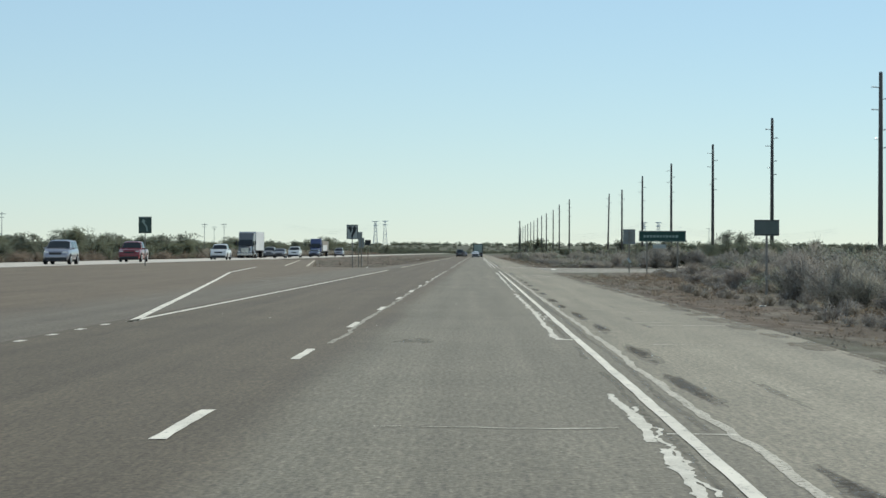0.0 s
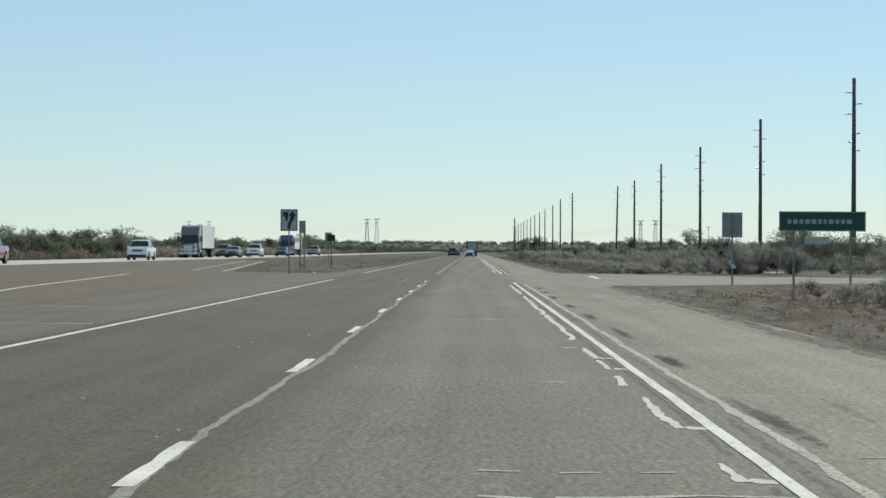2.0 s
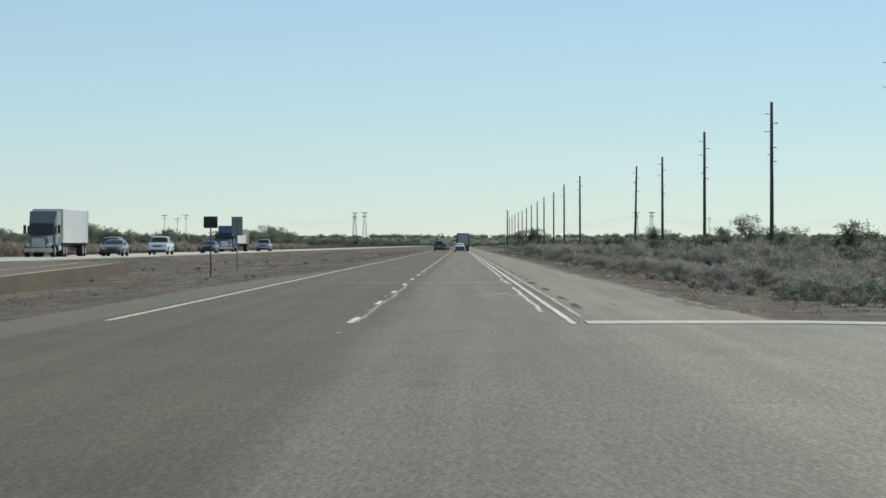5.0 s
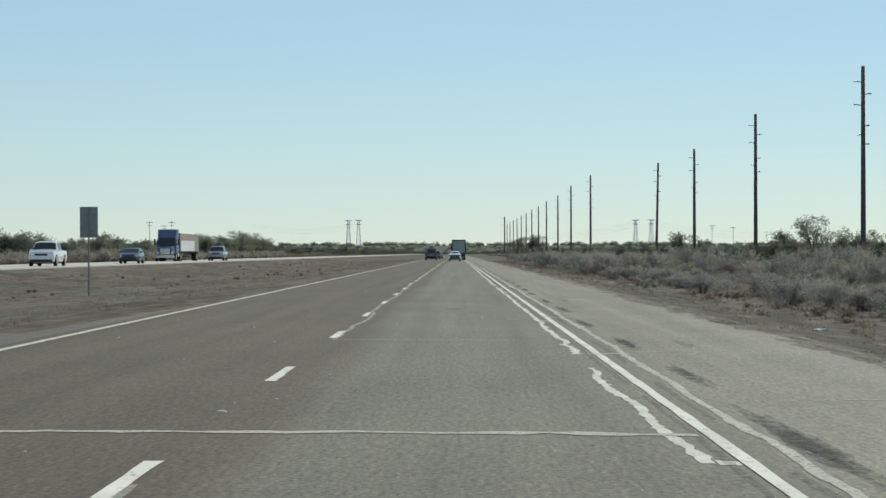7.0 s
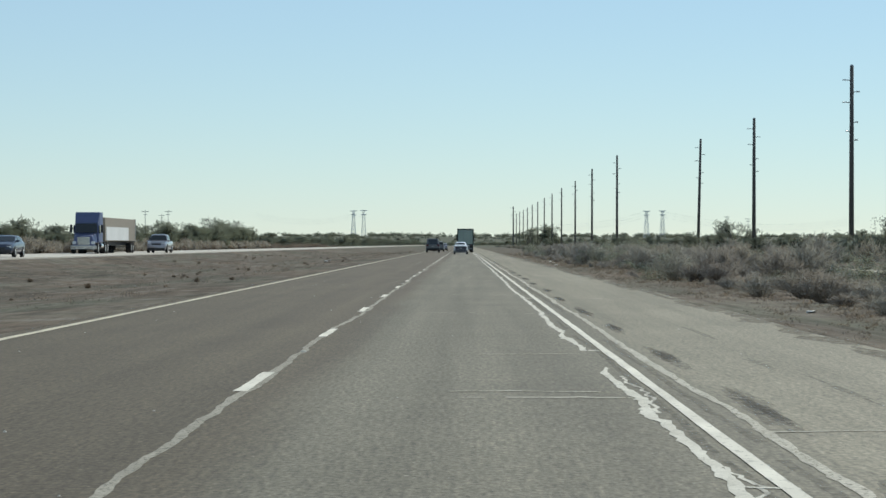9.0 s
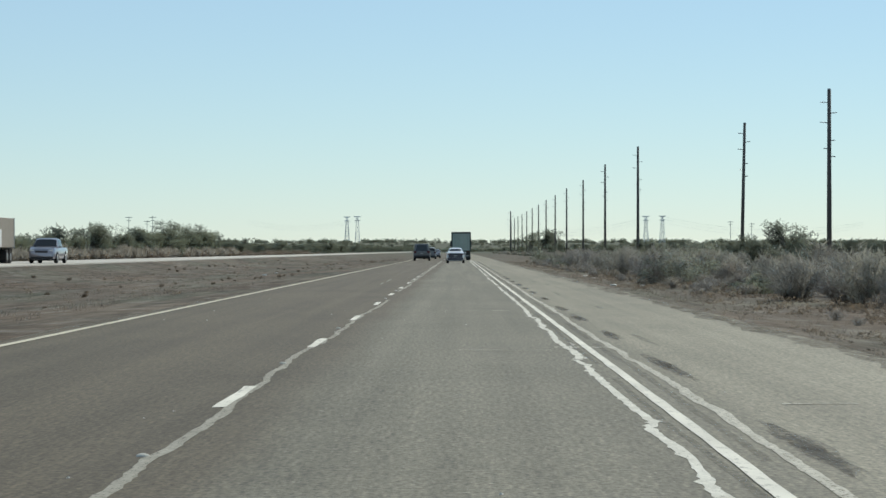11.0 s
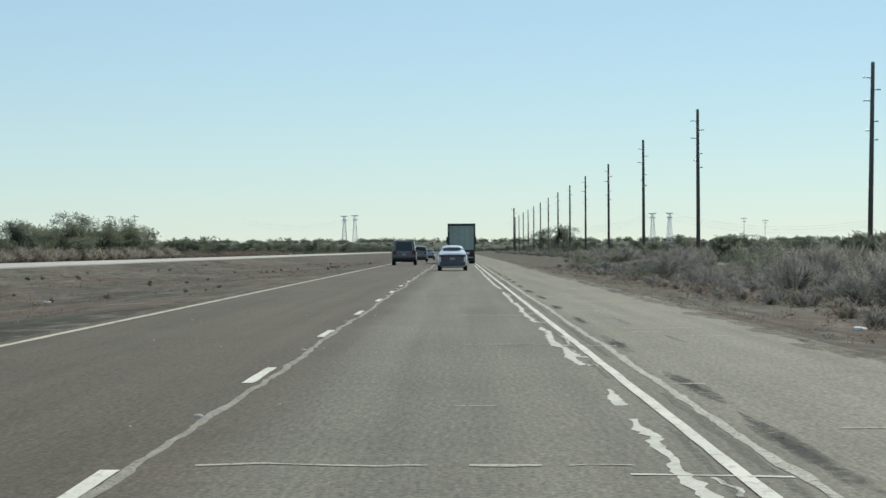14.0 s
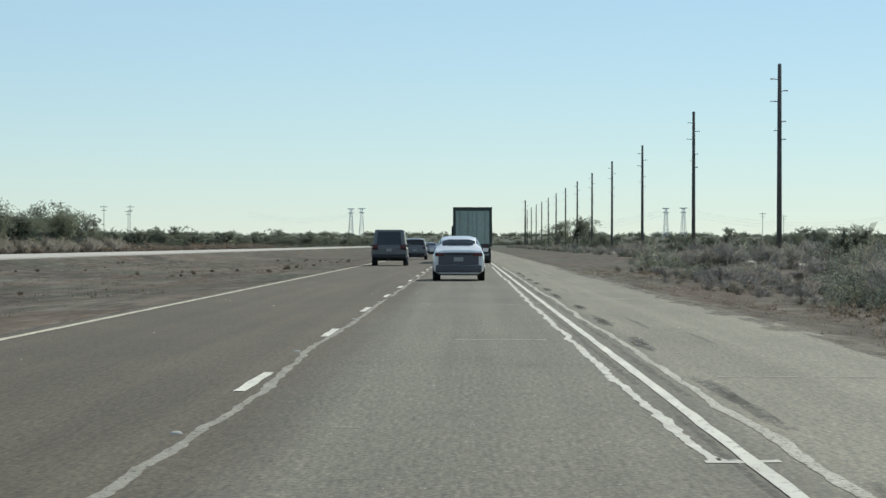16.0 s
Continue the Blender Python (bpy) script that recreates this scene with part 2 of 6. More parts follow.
M["truck_blue"] = plain("blue_grey_truck_paint", (0.09, 0.11, 0.22), 0.4, 0.1)
M["bush"] = leafy("scrub_leaves", (0.250, 0.275, 0.220), (0.345, 0.375, 0.305))
M["twig"] = leafy("grey_scrub_twigs", (0.308, 0.306, 0.280), (0.385, 0.380, 0.350), 0.38)
M["twig_brown"] = leafy("brown_scrub_twigs", (0.295, 0.276, 0.246), (0.366, 0.344, 0.310), 0.38)
M["tree"] = leafy("mesquite_leaves", (0.155, 0.178, 0.130), (0.228, 0.254, 0.190))
M["weed"] = leafy("brown_verge_weeds", (0.265, 0.220, 0.166), (0.383, 0.330, 0.255))
M["clump"] = leafy("dead_weed_stalks", (0.120, 0.095, 0.072), (0.190, 0.155, 0.120), 0.25)
M["straw"] = leafy("dry_grass", (0.19, 0.16, 0.125), (0.29, 0.25, 0.195))
M["bark"] = surface("scrub_bark", (0.20, 0.18, 0.155), (0.30, 0.27, 0.235), 3, 20)
M["sand"] = surface("pale_sand", (0.44, 0.40, 0.335), (0.60, 0.55, 0.475), 0.4, 6.0, rough=0.95, spec=0.1)
M["stone"] = surface("pale_stone", (0.20, 0.165, 0.125), (0.33, 0.28, 0.22), 2, 12)
M["litter"] = plain("white_litter_plastic", (0.74, 0.72, 0.67), 0.9, 0.0, 0.1)


def dirt_material():
    """Desert soil: brown by the carriageways, paler further out, with grit, tracks and dry patches."""
    m, nt, b = node_mat("desert_soil")
    n1 = noise_node(nt, coords(nt, (1, 0.4, 1)), 0.10, 6, 0.6)
    col = ramp(nt, n1, [(0.30, (0.082, 0.067, 0.052)), (0.52, (0.124, 0.103, 0.081)), (0.72, (0.176, 0.150, 0.120))])
    n5 = noise_node(nt, coords(nt, (1, 0.22, 1)), 0.22, 4, 0.5)
    col = blend(nt, "MULTIPLY", 1.0, col, ramp(nt, n5, [(0.34, (0.86, 1.02, 0.95)), (0.5, (1.0, 1.0, 0.98)), (0.68, (1.08, 0.97, 0.90))]))
    n6 = noise_node(nt, coords(nt, (1, 0.5, 1)), 0.9, 3, 0.6)
    col = blend(nt, "MIX", ramp(nt, n6, [(0.52, (0, 0, 0)), (0.66, g3(0.55))]), col, (0.235, 0.215, 0.185))
    n2 = noise_node(nt, coords(nt, (1, 0.3, 1)), 1.6, 7, 0.75)
    col = blend(nt, "MULTIPLY", 1.0, col, ramp(nt, n2, [(0.28, g3(0.45)), (0.5, g3(0.95)), (0.75, g3(1.35))]))
    n4 = noise_node(nt, coords(nt, (1, 0.07, 1)), 1.5, 5, 0.7)
    col = blend(nt, "MULTIPLY", 1.0, col, ramp(nt, n4, [(0.32, g3(0.55)), (0.5, g3(1.0)), (0.7, g3(1.3))]))
    n3 = noise_node(nt, coords(nt), 9.0, 5, 0.75)
    col = blend(nt, "MULTIPLY", 1.0, col, ramp(nt, n3, [(0.3, g3(0.7)), (0.7, g3(1.2))]))
    # far land under a close cover of scrub
    tc = nt.nodes.new("ShaderNodeTexCoord")
    sep = nt.nodes.new("ShaderNodeSeparateXYZ")
    nt.links.new(tc.outputs["Object"], sep.inputs["Vector"])
    rng_node = nt.nodes.new("ShaderNodeMapRange")
    rng_node.inputs["From Min"].default_value, rng_node.inputs["From Max"].default_value = 800.0, 1900.0
    nt.links.new(sep.outputs["Y"], rng_node.inputs["Value"])
    col = blend(nt, "MIX", rng_node.outputs["Result"], col, blend(nt, "MULTIPLY", 1.0, (0.100, 0.105, 0.076), ramp(nt, n1, [(0.3, g3(0.8)), (0.7, g3(1.15))])))
    nt.links.new(col, b.inputs["Base Color"])
    b.inputs["Roughness"].default_value, b.inputs["Specular IOR Level"].default_value = 0.95, 0.1
    bump(nt, b, n3, 0.7, 0.04)
    return m


M["dirt"] = dirt_material()


def ragged_patch_material(name, most):
    """Worn dark binder, frayed into the asphalt below it."""
    m = asphalt(name, (0.094, 0.088, 0.075), (0.149, 0.140, 0.119), (0.275, 0.264, 0.220), 0.66)
    return frayed(m, 0.34, 0.64, 6.0, most)


M["patch"] = ragged_patch_material("dark_patch", 0.92)
M["patch_faint"] = ragged_patch_material("worn_binder", 0.45)


# ---------------------------------------------------------------- mesh helpers
def part(name, bm, material, parent=None, label="", smooth=False, bevel=0.0):
    me = bpy.data.meshes.new(name)
    bm.to_mesh(me)
    bm.free()
    me.materials.append(material)
    if smooth:
        me.polygons.foreach_set("use_smooth", [True] * len(me.polygons))
    ob = new(name, me)
    if parent:
        ob.parent = parent
    if label:
        ob["label"] = label
    if bevel:
        mod = ob.modifiers.new("bevel", "BEVEL")
        mod.width, mod.segments, mod.limit_method, mod.angle_limit = bevel, 2, "ANGLE", radians(35)
    return ob


def thing(name, at=None, label="", category="", group="", kind=""):
    ob = new(name)
    ob.empty_display_size = 0.3
    if at is not None:
        ob.matrix_world = at
    return tagged(ob, label, category, group, kind)


def box(bm, x0, x1, y0, y1, z0, z1):
    v = [bm.verts.new(p) for p in ((x0, y0, z0), (x1, y0, z0), (x1, y1, z0), (x0, y1, z0), (x0, y0, z1), (x1, y0, z1), (x1, y1, z1), (x0, y1, z1))]
    for f in ((3, 2, 1, 0), (4, 5, 6, 7), (0, 1, 5, 4), (1, 2, 6, 5), (2, 3, 7, 6), (3, 0, 4, 7)):
        bm.faces.new([v[i] for i in f])
    return bm


def boxm(*args):
    return box(bmesh.new(), *args)


def tube(bm, a, b, r0, r1=None, n=8):
    """A tapered bar from a to b."""
    a, b = Vector(a), Vector(b)
    r1 = r0 if r1 is None else r1
    q = (b - a).to_track_quat("Z", "Y")
    rings = []
    for p, r in ((a, r0), (b, r1)):
        rings.append([bm.verts.new(p + q @ Vector((r * math.cos(2 * math.pi * i / n), r * math.sin(2 * math.pi * i / n), 0))) for i in range(n)])
    for i in range(n):
        j = (i + 1) % n
        bm.faces.new((rings[0][i], rings[0][j], rings[1][j], rings[1][i]))
    bm.faces.new(rings[1])
    bm.faces.new(rings[0][::-1])
    return bm


def loft(bm, rings):
    """Quads between rings of equal length, closed at both ends."""
    vs = [[bm.verts.new(p) for p in r] for r in rings]
    n = len(vs[0])
    for a, b in zip(vs, vs[1:]):
        for i in range(n):
            j = (i + 1) % n
            bm.faces.new((a[i], a[j], b[j], b[i]))
    bm.faces.new(vs[0][::-1])
    bm.faces.new(vs[-1])
    bmesh.ops.recalc_face_normals(bm, faces=bm.faces[:])
    return bm


def mesh_object(name, verts, faces, material, parent=None):
    me = bpy.data.meshes.new(name)
    me.from_pydata(verts, [], faces)
    me.update()
    me.materials.append(material)
    ob = new(name, me)
    if parent:
        ob.parent = parent
    return ob


# ---------------------------------------------------------------- plan
XD, XE, XL = -2.02, 1.63, -6.22          # lane divider, right edge line, left edge line
X_RIGHT, X_LEFT = 5.05, -7.9             # limits of the paved carriageway
Y0, Y1 = -120.0, 2390.0
ONC = (-38.0, -27.6)                     # opposite carriageway
CROSS = (161.0, 201.0)                   # the junction


def smooth01(t):
    t = min(1.0, max(0.0, t))
    return t * t * (3 - 2 * t)


def deck(x):
    """Height of pavement that crosses the median."""
    return 0.34 * smooth01((X_LEFT - x) / (X_LEFT - ONC[1]))


def rise(y):
    """The land lifts slightly in the far distance."""
    return 11.0 * smooth01((y - 2400) / 900)


def ground_z(x, y):
    return base_z(x, y) + rise(y)


def base_z(x, y):
    if x > X_RIGHT:
        d = x - X_RIGHT
        z = -0.03 - 0.16 * smooth01(d / 2.0) + 0.14 * smooth01((d - 4) / 8)
        z += 0.10 * noise.noise(Vector((x * 0.13, y * 0.06, 0))) * smooth01((d - 1) / 3)
        if y < CROSS[1] + 30 and x < 200:
            slant = 0.18 * max(0, x - 17)
            c = smooth01((y - CROSS[0] + 16 + slant) / 8) * (1 - smooth01((y - CROSS[1] - 8 + slant) / 20))
            z = z * (1 - c) - 0.035 * c
        return z
    if x > X_LEFT:
        return -0.03
    if x < ONC[0]:
        d = ONC[0] - x
        return 0.27 - 0.2 * smooth01(d / 5) + 0.12 * noise.noise(Vector((x * 0.1, y * 0.05, 3))) * smooth01(d / 6)
    if x < ONC[1]:
        return 0.26
    m = (x - ONC[1]) / (X_LEFT - ONC[1])
    prof = -0.06 - 0.42 * math.sin(math.pi * min(1, max(0, (m - 0.05) / 0.95))) ** 1.2 + 0.34 * (1 - smooth01(m / 0.12))
    prof += 0.07 * noise.noise(Vector((x * 0.35, y * 0.12, 7))) * math.sin(math.pi * m)
    c = 1 - smooth01((y - CROSS[1]) / 30)
    return prof * (1 - c) + (deck(x) - 0.025) * c


def ground():
    xs = [-2600, -1200, -600, -300, -180, -120, -85, -65, -54, -48, -44, -41, -39.5, -38.0, -37.0, -28.6, -27.6, -27.0, -26.2, -25, -23.5]
    xs += [-22 + 0.9 * i for i in range(16)] + [-7.9, -7.0, 4.5, 5.05, 5.6, 6.2, 7, 7.8, 8.7, 9.8, 11, 13, 15, 18, 22, 27, 33, 40, 50, 62, 80, 110, 160, 240, 400, 800, 1500, 2600]
    ys, y = [-400, -200, -120, -60], 0.0
    while y < 760:
        ys.append(y)
        y += 4.0
    while y < 4990:
        ys.append(y)
        y *= 1.12
    ys.append(5400.0)
    verts = [(x, yy, ground_z(x, yy) if yy < 4900 else ground_z(x, 4900)) for yy in ys for x in xs]
    n = len(xs)
    faces = [(j * n + i, j * n + i + 1, (j + 1) * n + i + 1, (j + 1) * n + i) for j in range(len(ys) - 1) for i in range(n - 1)]
    ob = mesh_object("ground", verts, faces, M["dirt"])
    ob.data.polygons.foreach_set("use_smooth", [True] * len(ob.data.polygons))
    tagged(ob, "dry brown desert soil with grit and bare patches", "ground", kind="structure")


ground()


def slab(name, x0, x1, y0, y1, z, material, parent, step=40.0, edge=0.0):
    """A strip of pavement with thickness; its long sides may be ragged by edge metres."""
    rng = random.Random(name)
    ys, y = [], y0
    while y < y1 - 0.01:
        ys.append(y)
        y += step
    ys.append(y1)
    verts, faces = [], []
    for yy in ys:
        a = x0 + (rng.uniform(-edge, edge) if edge < 0 else 0)
        b = x1 + rng.uniform(-abs(edge), abs(edge))
        verts += [(a, yy, z - 0.1), (a, yy, z), (b, yy, z), (b, yy, z - 0.1)]
    for i in range(len(ys) - 1):
        o, p = 4 * i, 4 * i + 4
        faces += [(o + 1, o + 2, p + 2, p + 1), (o + 2, o + 3, p + 3, p + 2), (o, o + 1, p + 1, p)]
    return mesh_object(name, verts, faces, material, parent)


road = thing("road", label="worn grey asphalt highway with sealed cracks and faded paint", category="road", kind="structure")
slab("left_lane", -6.55, -1.86, Y0, Y1, 0.0, M["lanes"], road)
slab("right_lane", -1.86, 1.95, Y0, Y1, 0.0, M["lanes"], road)
sh = slab("right_shoulder", 1.95, X_RIGHT, Y0, Y1, 0.0, M["lanes"], road, step=4.0, edge=0.07)


def left_shoulder():
    """Paved to a full width by the junction, worn back to a narrow ragged strip further on."""
    rr = random.Random(41)
    ys = [Y0, 0.0, 150.0, 200.0] + [202.0 + 2.0 * i for i in range(300)] + [Y1]
    verts, faces = [], []
    for y in ys:
        x = X_LEFT + 1.33 * smooth01((y - 232) / 60)
        x += rr.uniform(-0.07, 0.07) if y > 200 else 0
        verts += [(x, y, -0.1), (x, y, 0.0), (-6.55, y, 0.0)]
    for i in range(len(ys) - 1):
        o, p = 3 * i, 3 * i + 3
        faces += [(o + 1, o + 2, p + 2, p + 1), (o, o + 1, p + 1, p)]
    mesh_object("left_shoulder", verts, faces, M["pocket"], road)


left_shoulder()


def turn_lane():
    """The widening left-turn bay and the crossing through the median."""
    def left(y):
        if y < 30:
            return -9.0
        if y < 150:
            return max(-27.4, min(-9.0, XL - 0.9 - 0.094 * (y - 44)) - 13.0 * smooth01((y - 42) / 45))
        return -27.4
    ys = [Y0] + [2.0 * i for i in range(101)]
    verts, faces, k = [], [], 14
    for y in ys:
        for i in range(k + 1):
            x = X_LEFT + (left(y) - X_LEFT) * i / k
            verts.append((x, y, deck(x)))
    for j in range(len(ys) - 1):
        for i in range(k):
            o = j * (k + 1) + i
            faces.append((o + 1, o, o + k + 1, o + k + 2))
    ob = mesh_object("turn_lane", verts, faces, M["pocket"], road)
    ob["label"] = "brownish worn asphalt turn bay"


turn_lane()


def side_road():
    """The road that leaves to the right at the junction, with flared corners."""
    verts, faces, n = [], [], 36
    for i in range(n + 1):
        s = i / n
        x = X_RIGHT - 0.4 + 150 * s ** 1.9
        d = x - X_RIGHT
        near = CROSS[0] - 4 + 10.5 * smooth01(d / 14) - 0.18 * max(0, d - 14)
        far = CROSS[1] - 2 - 15.0 * smooth01(d / 12) - 0.18 * max(0, d - 12)
        verts += [(x, near - 1.6, -0.25), (x, near, -0.004), (x, far, -0.004), (x, far, -0.25)]
    for i in range(n):
        o, p = 4 * i, 4 * i + 4
        faces += [(o, p, p + 1, o + 1), (o + 1, p + 1, p + 2, o + 2), (o + 2, p + 2, p + 3, o + 3)]
    ob = mesh_object("side_road", verts, faces, M["side_road"])
    tagged(ob, "pale grey asphalt side road joining the highway", "road", kind="structure")
    # pale concrete gutter along the far side
    verts, faces = [], []
    for i in range(n + 1):
        s = i / n
        x = X_RIGHT - 3.2 + 152.8 * s ** 1.9
        d = x - X_RIGHT
        far = CROSS[1] - 2 - 15.0 * smooth01(d / 12) - 0.18 * max(0, d - 12)
        verts += [(x, far - 0.2, 0.012), (x, far + 1.3, 0.012), (x, far + 1.3, -0.1), (x, far - 0.2, -0.1)]
    for i in range(n):
        o, p = 4 * i, 4 * i + 4
        faces += [(o, p, p + 1, o + 1), (o + 1, p + 1, p + 2, o + 2), (o + 3, p + 3, p, o)]
    ob = mesh_object("valley_gutter", verts, faces, M["concrete"])
    tagged(ob, "pale concrete gutter across the mouth of the side road", "gutter", kind="structure")


side_road()

onc = thing("opposite_carriageway", label="pale sunlit opposite carriageway beyond the median", category="road", kind="structure")
slab("carriageway", ONC[0], ONC[1], Y0, Y1, 0.36, M["concrete"], onc)




def sandy_track():
    """A bare pale track through the scrub."""
    verts, faces = [], []
    ys = [60.0 + 6.0 * i for i in range(150)]
    for y in ys:
        c = 20.8 + 0.006 * (y - 400) + 0.5 * noise.noise(Vector((1.0, y * 0.02, 4)))
        w = 1.1 + 0.4 * noise.noise(Vector((5.0, y * 0.05, 4)))
        for k in (-1, -0.35, 0.35, 1):
            x = c + k * w
            verts.append((x, y, ground_z(x, y) + (0.03 if abs(k) < 0.9 else -0.05)))
    for i in range(len(ys) - 1):
        if 130 < ys[i] < 215:
            continue
        for j in range(3):
            o = 4 * i + j
            faces.append((o, o + 1, o + 5, o + 4))
    ob = mesh_object("sandy_track", verts, faces, M["sand"])
    tagged(ob, "pale bare sandy track between the shrubs", "track", kind="structure")


sandy_track()


def far_bay():
    """The opposite turn bay, a paved wedge past the crossing, with its worn lines."""
    verts, faces = [], []
    for i in range(13):
        y = 199.0 + 9.0 * i
        x = -13.6 - 0.065 * (y - 199.0)
        for xx, z in ((x, deck(x) - 0.9), (x, deck(x) + 0.006), (-27.58, deck(-27.58) + 0.006)):
            verts.append((xx, y, z))
    for i in range(12):
        o, p = 3 * i, 3 * i + 3
        faces += [(o, o + 1, p + 1, p), (o + 1, o + 2, p + 2, p + 1)]
    ob = mesh_object("far_turn_lane", verts, faces, M["pocket"], road)
    ob["label"] = "brownish worn asphalt bay past the crossing"


far_bay()


# ---------------------------------------------------------------- road markings
def ribbon(name, pts, width, z, material, parent, ragged=0.0, seed=1):
    """A flat painted strip along pts (x, y)."""
    rng = random.Random(seed)
    verts, faces = [], []
    for i, (x, y) in enumerate(pts):
        a, b = pts[max(0, i - 1)], pts[min(len(pts) - 1, i + 1)]
        d = Vector((b[0] - a[0], b[1] - a[1], 0)).normalized()
        nx, ny = -d.y, d.x
        zz = z + deck(x)
        l, r = width / 2 + rng.uniform(-ragged, ragged), width / 2 + rng.uniform(-ragged, ragged)
        verts += [(x + nx * l, y + ny * l, zz), (x - nx * r, y - ny * r, zz)]
    for i in range(len(pts) - 1):
        o = 2 * i
        faces.append((o + 1, o + 3, o + 2, o))
    return mesh_object(name, verts, faces, material, parent)


def line_pts(x, y0, y1, step=1.0):
    n = max(1, int((y1 - y0) / step))
    return [(x, y0 + (y1 - y0) * i / n) for i in range(n + 1)]


PH, CY = 16.693, 12.192
for k in range(-4, 120):
    y = PH + CY * k
    if k > 0 and not 170 < y < 196 or k <= 0:
        ribbon("lane_dash", line_pts(XD, y, y + 3.05, 0.5), 0.115, 0.006, M["white_line"], road, 0.012, k)
rng = random.Random(5)
for k in range(-2, 60):
    if rng.random() < 0.5:
        y = PH + CY * k + 7.6
        bm = bmesh.new()
        bmesh.ops.create_uvsphere(bm, u_segments=10, v_segments=6, radius=0.045)
        for v in bm.verts:
            v.co.z *= 0.45
        st = part("road_stud", bm, M["stud"], road)
        st.location = (XD + rng.uniform(-0.05, 0.05), y, 0.0)


def pebbles(count, seed):
    """Small bright chips lying on the lanes."""
    rr = random.Random(seed)
    verts, faces = [], []
    for _ in range(count):
        x, y, q = rr.uniform(-5.8, 3.4), rr.uniform(5, 610), rr.uniform(0.010, 0.020)
        o = len(verts)
        verts += [(x + q * math.cos(j * 1.2566), y + q * math.sin(j * 1.2566), 0.0) for j in range(5)] + [(x, y, q * 0.7)]
        faces += [(o + j, o + (j + 1) % 5, o + 5) for j in range(5)]
    tagged(mesh_object("road_chips", verts, faces, M["stud"], road), "small pale chips scattered on the asphalt", kind="stuff")


pebbles(260, 6)
ribbon("edge_line", line_pts(XE, Y0, 161.5), 0.10, 0.006, M["white_line"], road, 0.008, 11)
ribbon("edge_line", line_pts(XE, 199.0, 1500), 0.10, 0.006, M["white_line"], road, 0.008, 12)
corner = [(XE + 0.02 + 3.4 * (1 - math.cos(a)), 161.5 + 2.2 * math.sin(a)) for a in [i * math.pi / 16 for i in range(9)]]
ribbon("edge_line", corner, 0.13, 0.007, M["white_line"], road, 0.01, 13)
ribbon("left_edge_line", line_pts(XL, 44.0, 170.5), 0.13, 0.006, M["white_line"], road, 0.01, 14)
ribbon("left_edge_line", line_pts(XL, 201.0, 1500), 0.14, 0.006, M["yellow_line"], road, 0.01, 15)
for k in range(5):
    ribbon("guide_dot", line_pts(XL - 0.15, 31.5 + 2.6 * k, 32.1 + 2.6 * k, 0.3), 0.12, 0.006, M["white_line"], road, 0.01, 20 + k)
bay = []
for i in range(46):
    y = 44 + i * 3.0
    bay.append((XL + 0.05 - 0.085 * min(y - 44, 96) - 0.055 * max(0, y - 140), y))
ribbon("turn_bay_line", bay, 0.16, 0.006, M["white_line"], road, 0.01, 30)
ribbon("far_bay_line", [(-14.1 - 0.062 * 4 * i, 199.5 + 4.0 * i) for i in range(25)], 0.16, 0.014, M["yellow_line"], road, 0.01, 32)
ribbon("far_bay_line", [(-15.9 - 0.062 * 4 * i, 199.5 + 4.0 * i) for i in range(25)], 0.16, 0.014, M["yellow_line"], road, 0.01, 33)
ribbon("stop_bar", [(-10.2, 165.2), (-8.5, 165.3), (-6.8, 165.4)], 0.30, 0.012, M["seal_tan"], road, 0.02, 34)
ribbon("stop_bar", [(5.9, 177.5), (6.1, 189.5)], 0.28, 0.006, M["white_line"], road, 0.0, 31)


def seal_piece(y0, y1, seed, hook):
    """One run of sealant beside the edge line, its sky sheen painted pale. Its near end may hook over to the line; its
    edges are lumpy and kinked.
    """
    r = random.Random(seed)
    z = 0.0028 + 0.0002 * (seed % 6)
    keys, k = [], y0
    while k < y1 + 3:
        keys.append((k, r.uniform(-0.05, 0.05)))
        k += r.choice((0.35, 0.6, 0.9, 1.4, 2.4))
    verts, faces, y, n, q = [], [], y0, 0, 0
    if hook:
        for i in range(5):
            t = i / 5
            w = 0.10 + 0.05 * r.random()
            verts += [(XE - 0.06 - 0.17 * t, y0 - w + 0.05 * t, z), (XE - 0.06 - 0.17 * t, y0 + w + 0.10 * t, z)]
            if i:
                faces.append((n - 2, n - 1, n + 1, n))
            n += 2
    while y < y1:
        while keys[q + 1][0] < y:
            q += 1
        (ka, va), (kb, vb) = keys[q], keys[q + 1]
        kink = va + (vb - va) * (y - ka) / (kb - ka)
        end = smooth01((y - y0) / 1.2)
        calm = 0.35 + 0.65 * smooth01((noise.noise(Vector((seed * 1.7, y * 0.12, 3))) + 0.25) / 0.4)
        x = XE - 0.265 + 0.06 * noise.noise(Vector((seed * 2.3, y * 0.06, 1))) + kink * calm * end + (0.02 if hook else -0.03) * (1 - end)
        fat = (0.040 + 0.022 * noise.noise(Vector((seed, y * 0.5, 8)))) * (0.45 + 0.55 * smooth01((y1 - y) / 1.5))
        l, m = fat * r.uniform(0.6, 1.35) + r.choice((0, 0, 0, 0.03)) * calm, fat * r.uniform(0.6, 1.35) + r.choice((0, 0, 0, 0.025)) * calm
        verts += [(x - l, y, z), (x + m, y, z)]
        if n and not (hook and n == 10):
            faces.append((n - 2, n - 1, n + 1, n))
        n += 2
        y += r.uniform(0.08, 0.26)
    return mesh_object("sealed_crack", verts, faces, M["seal"], road)


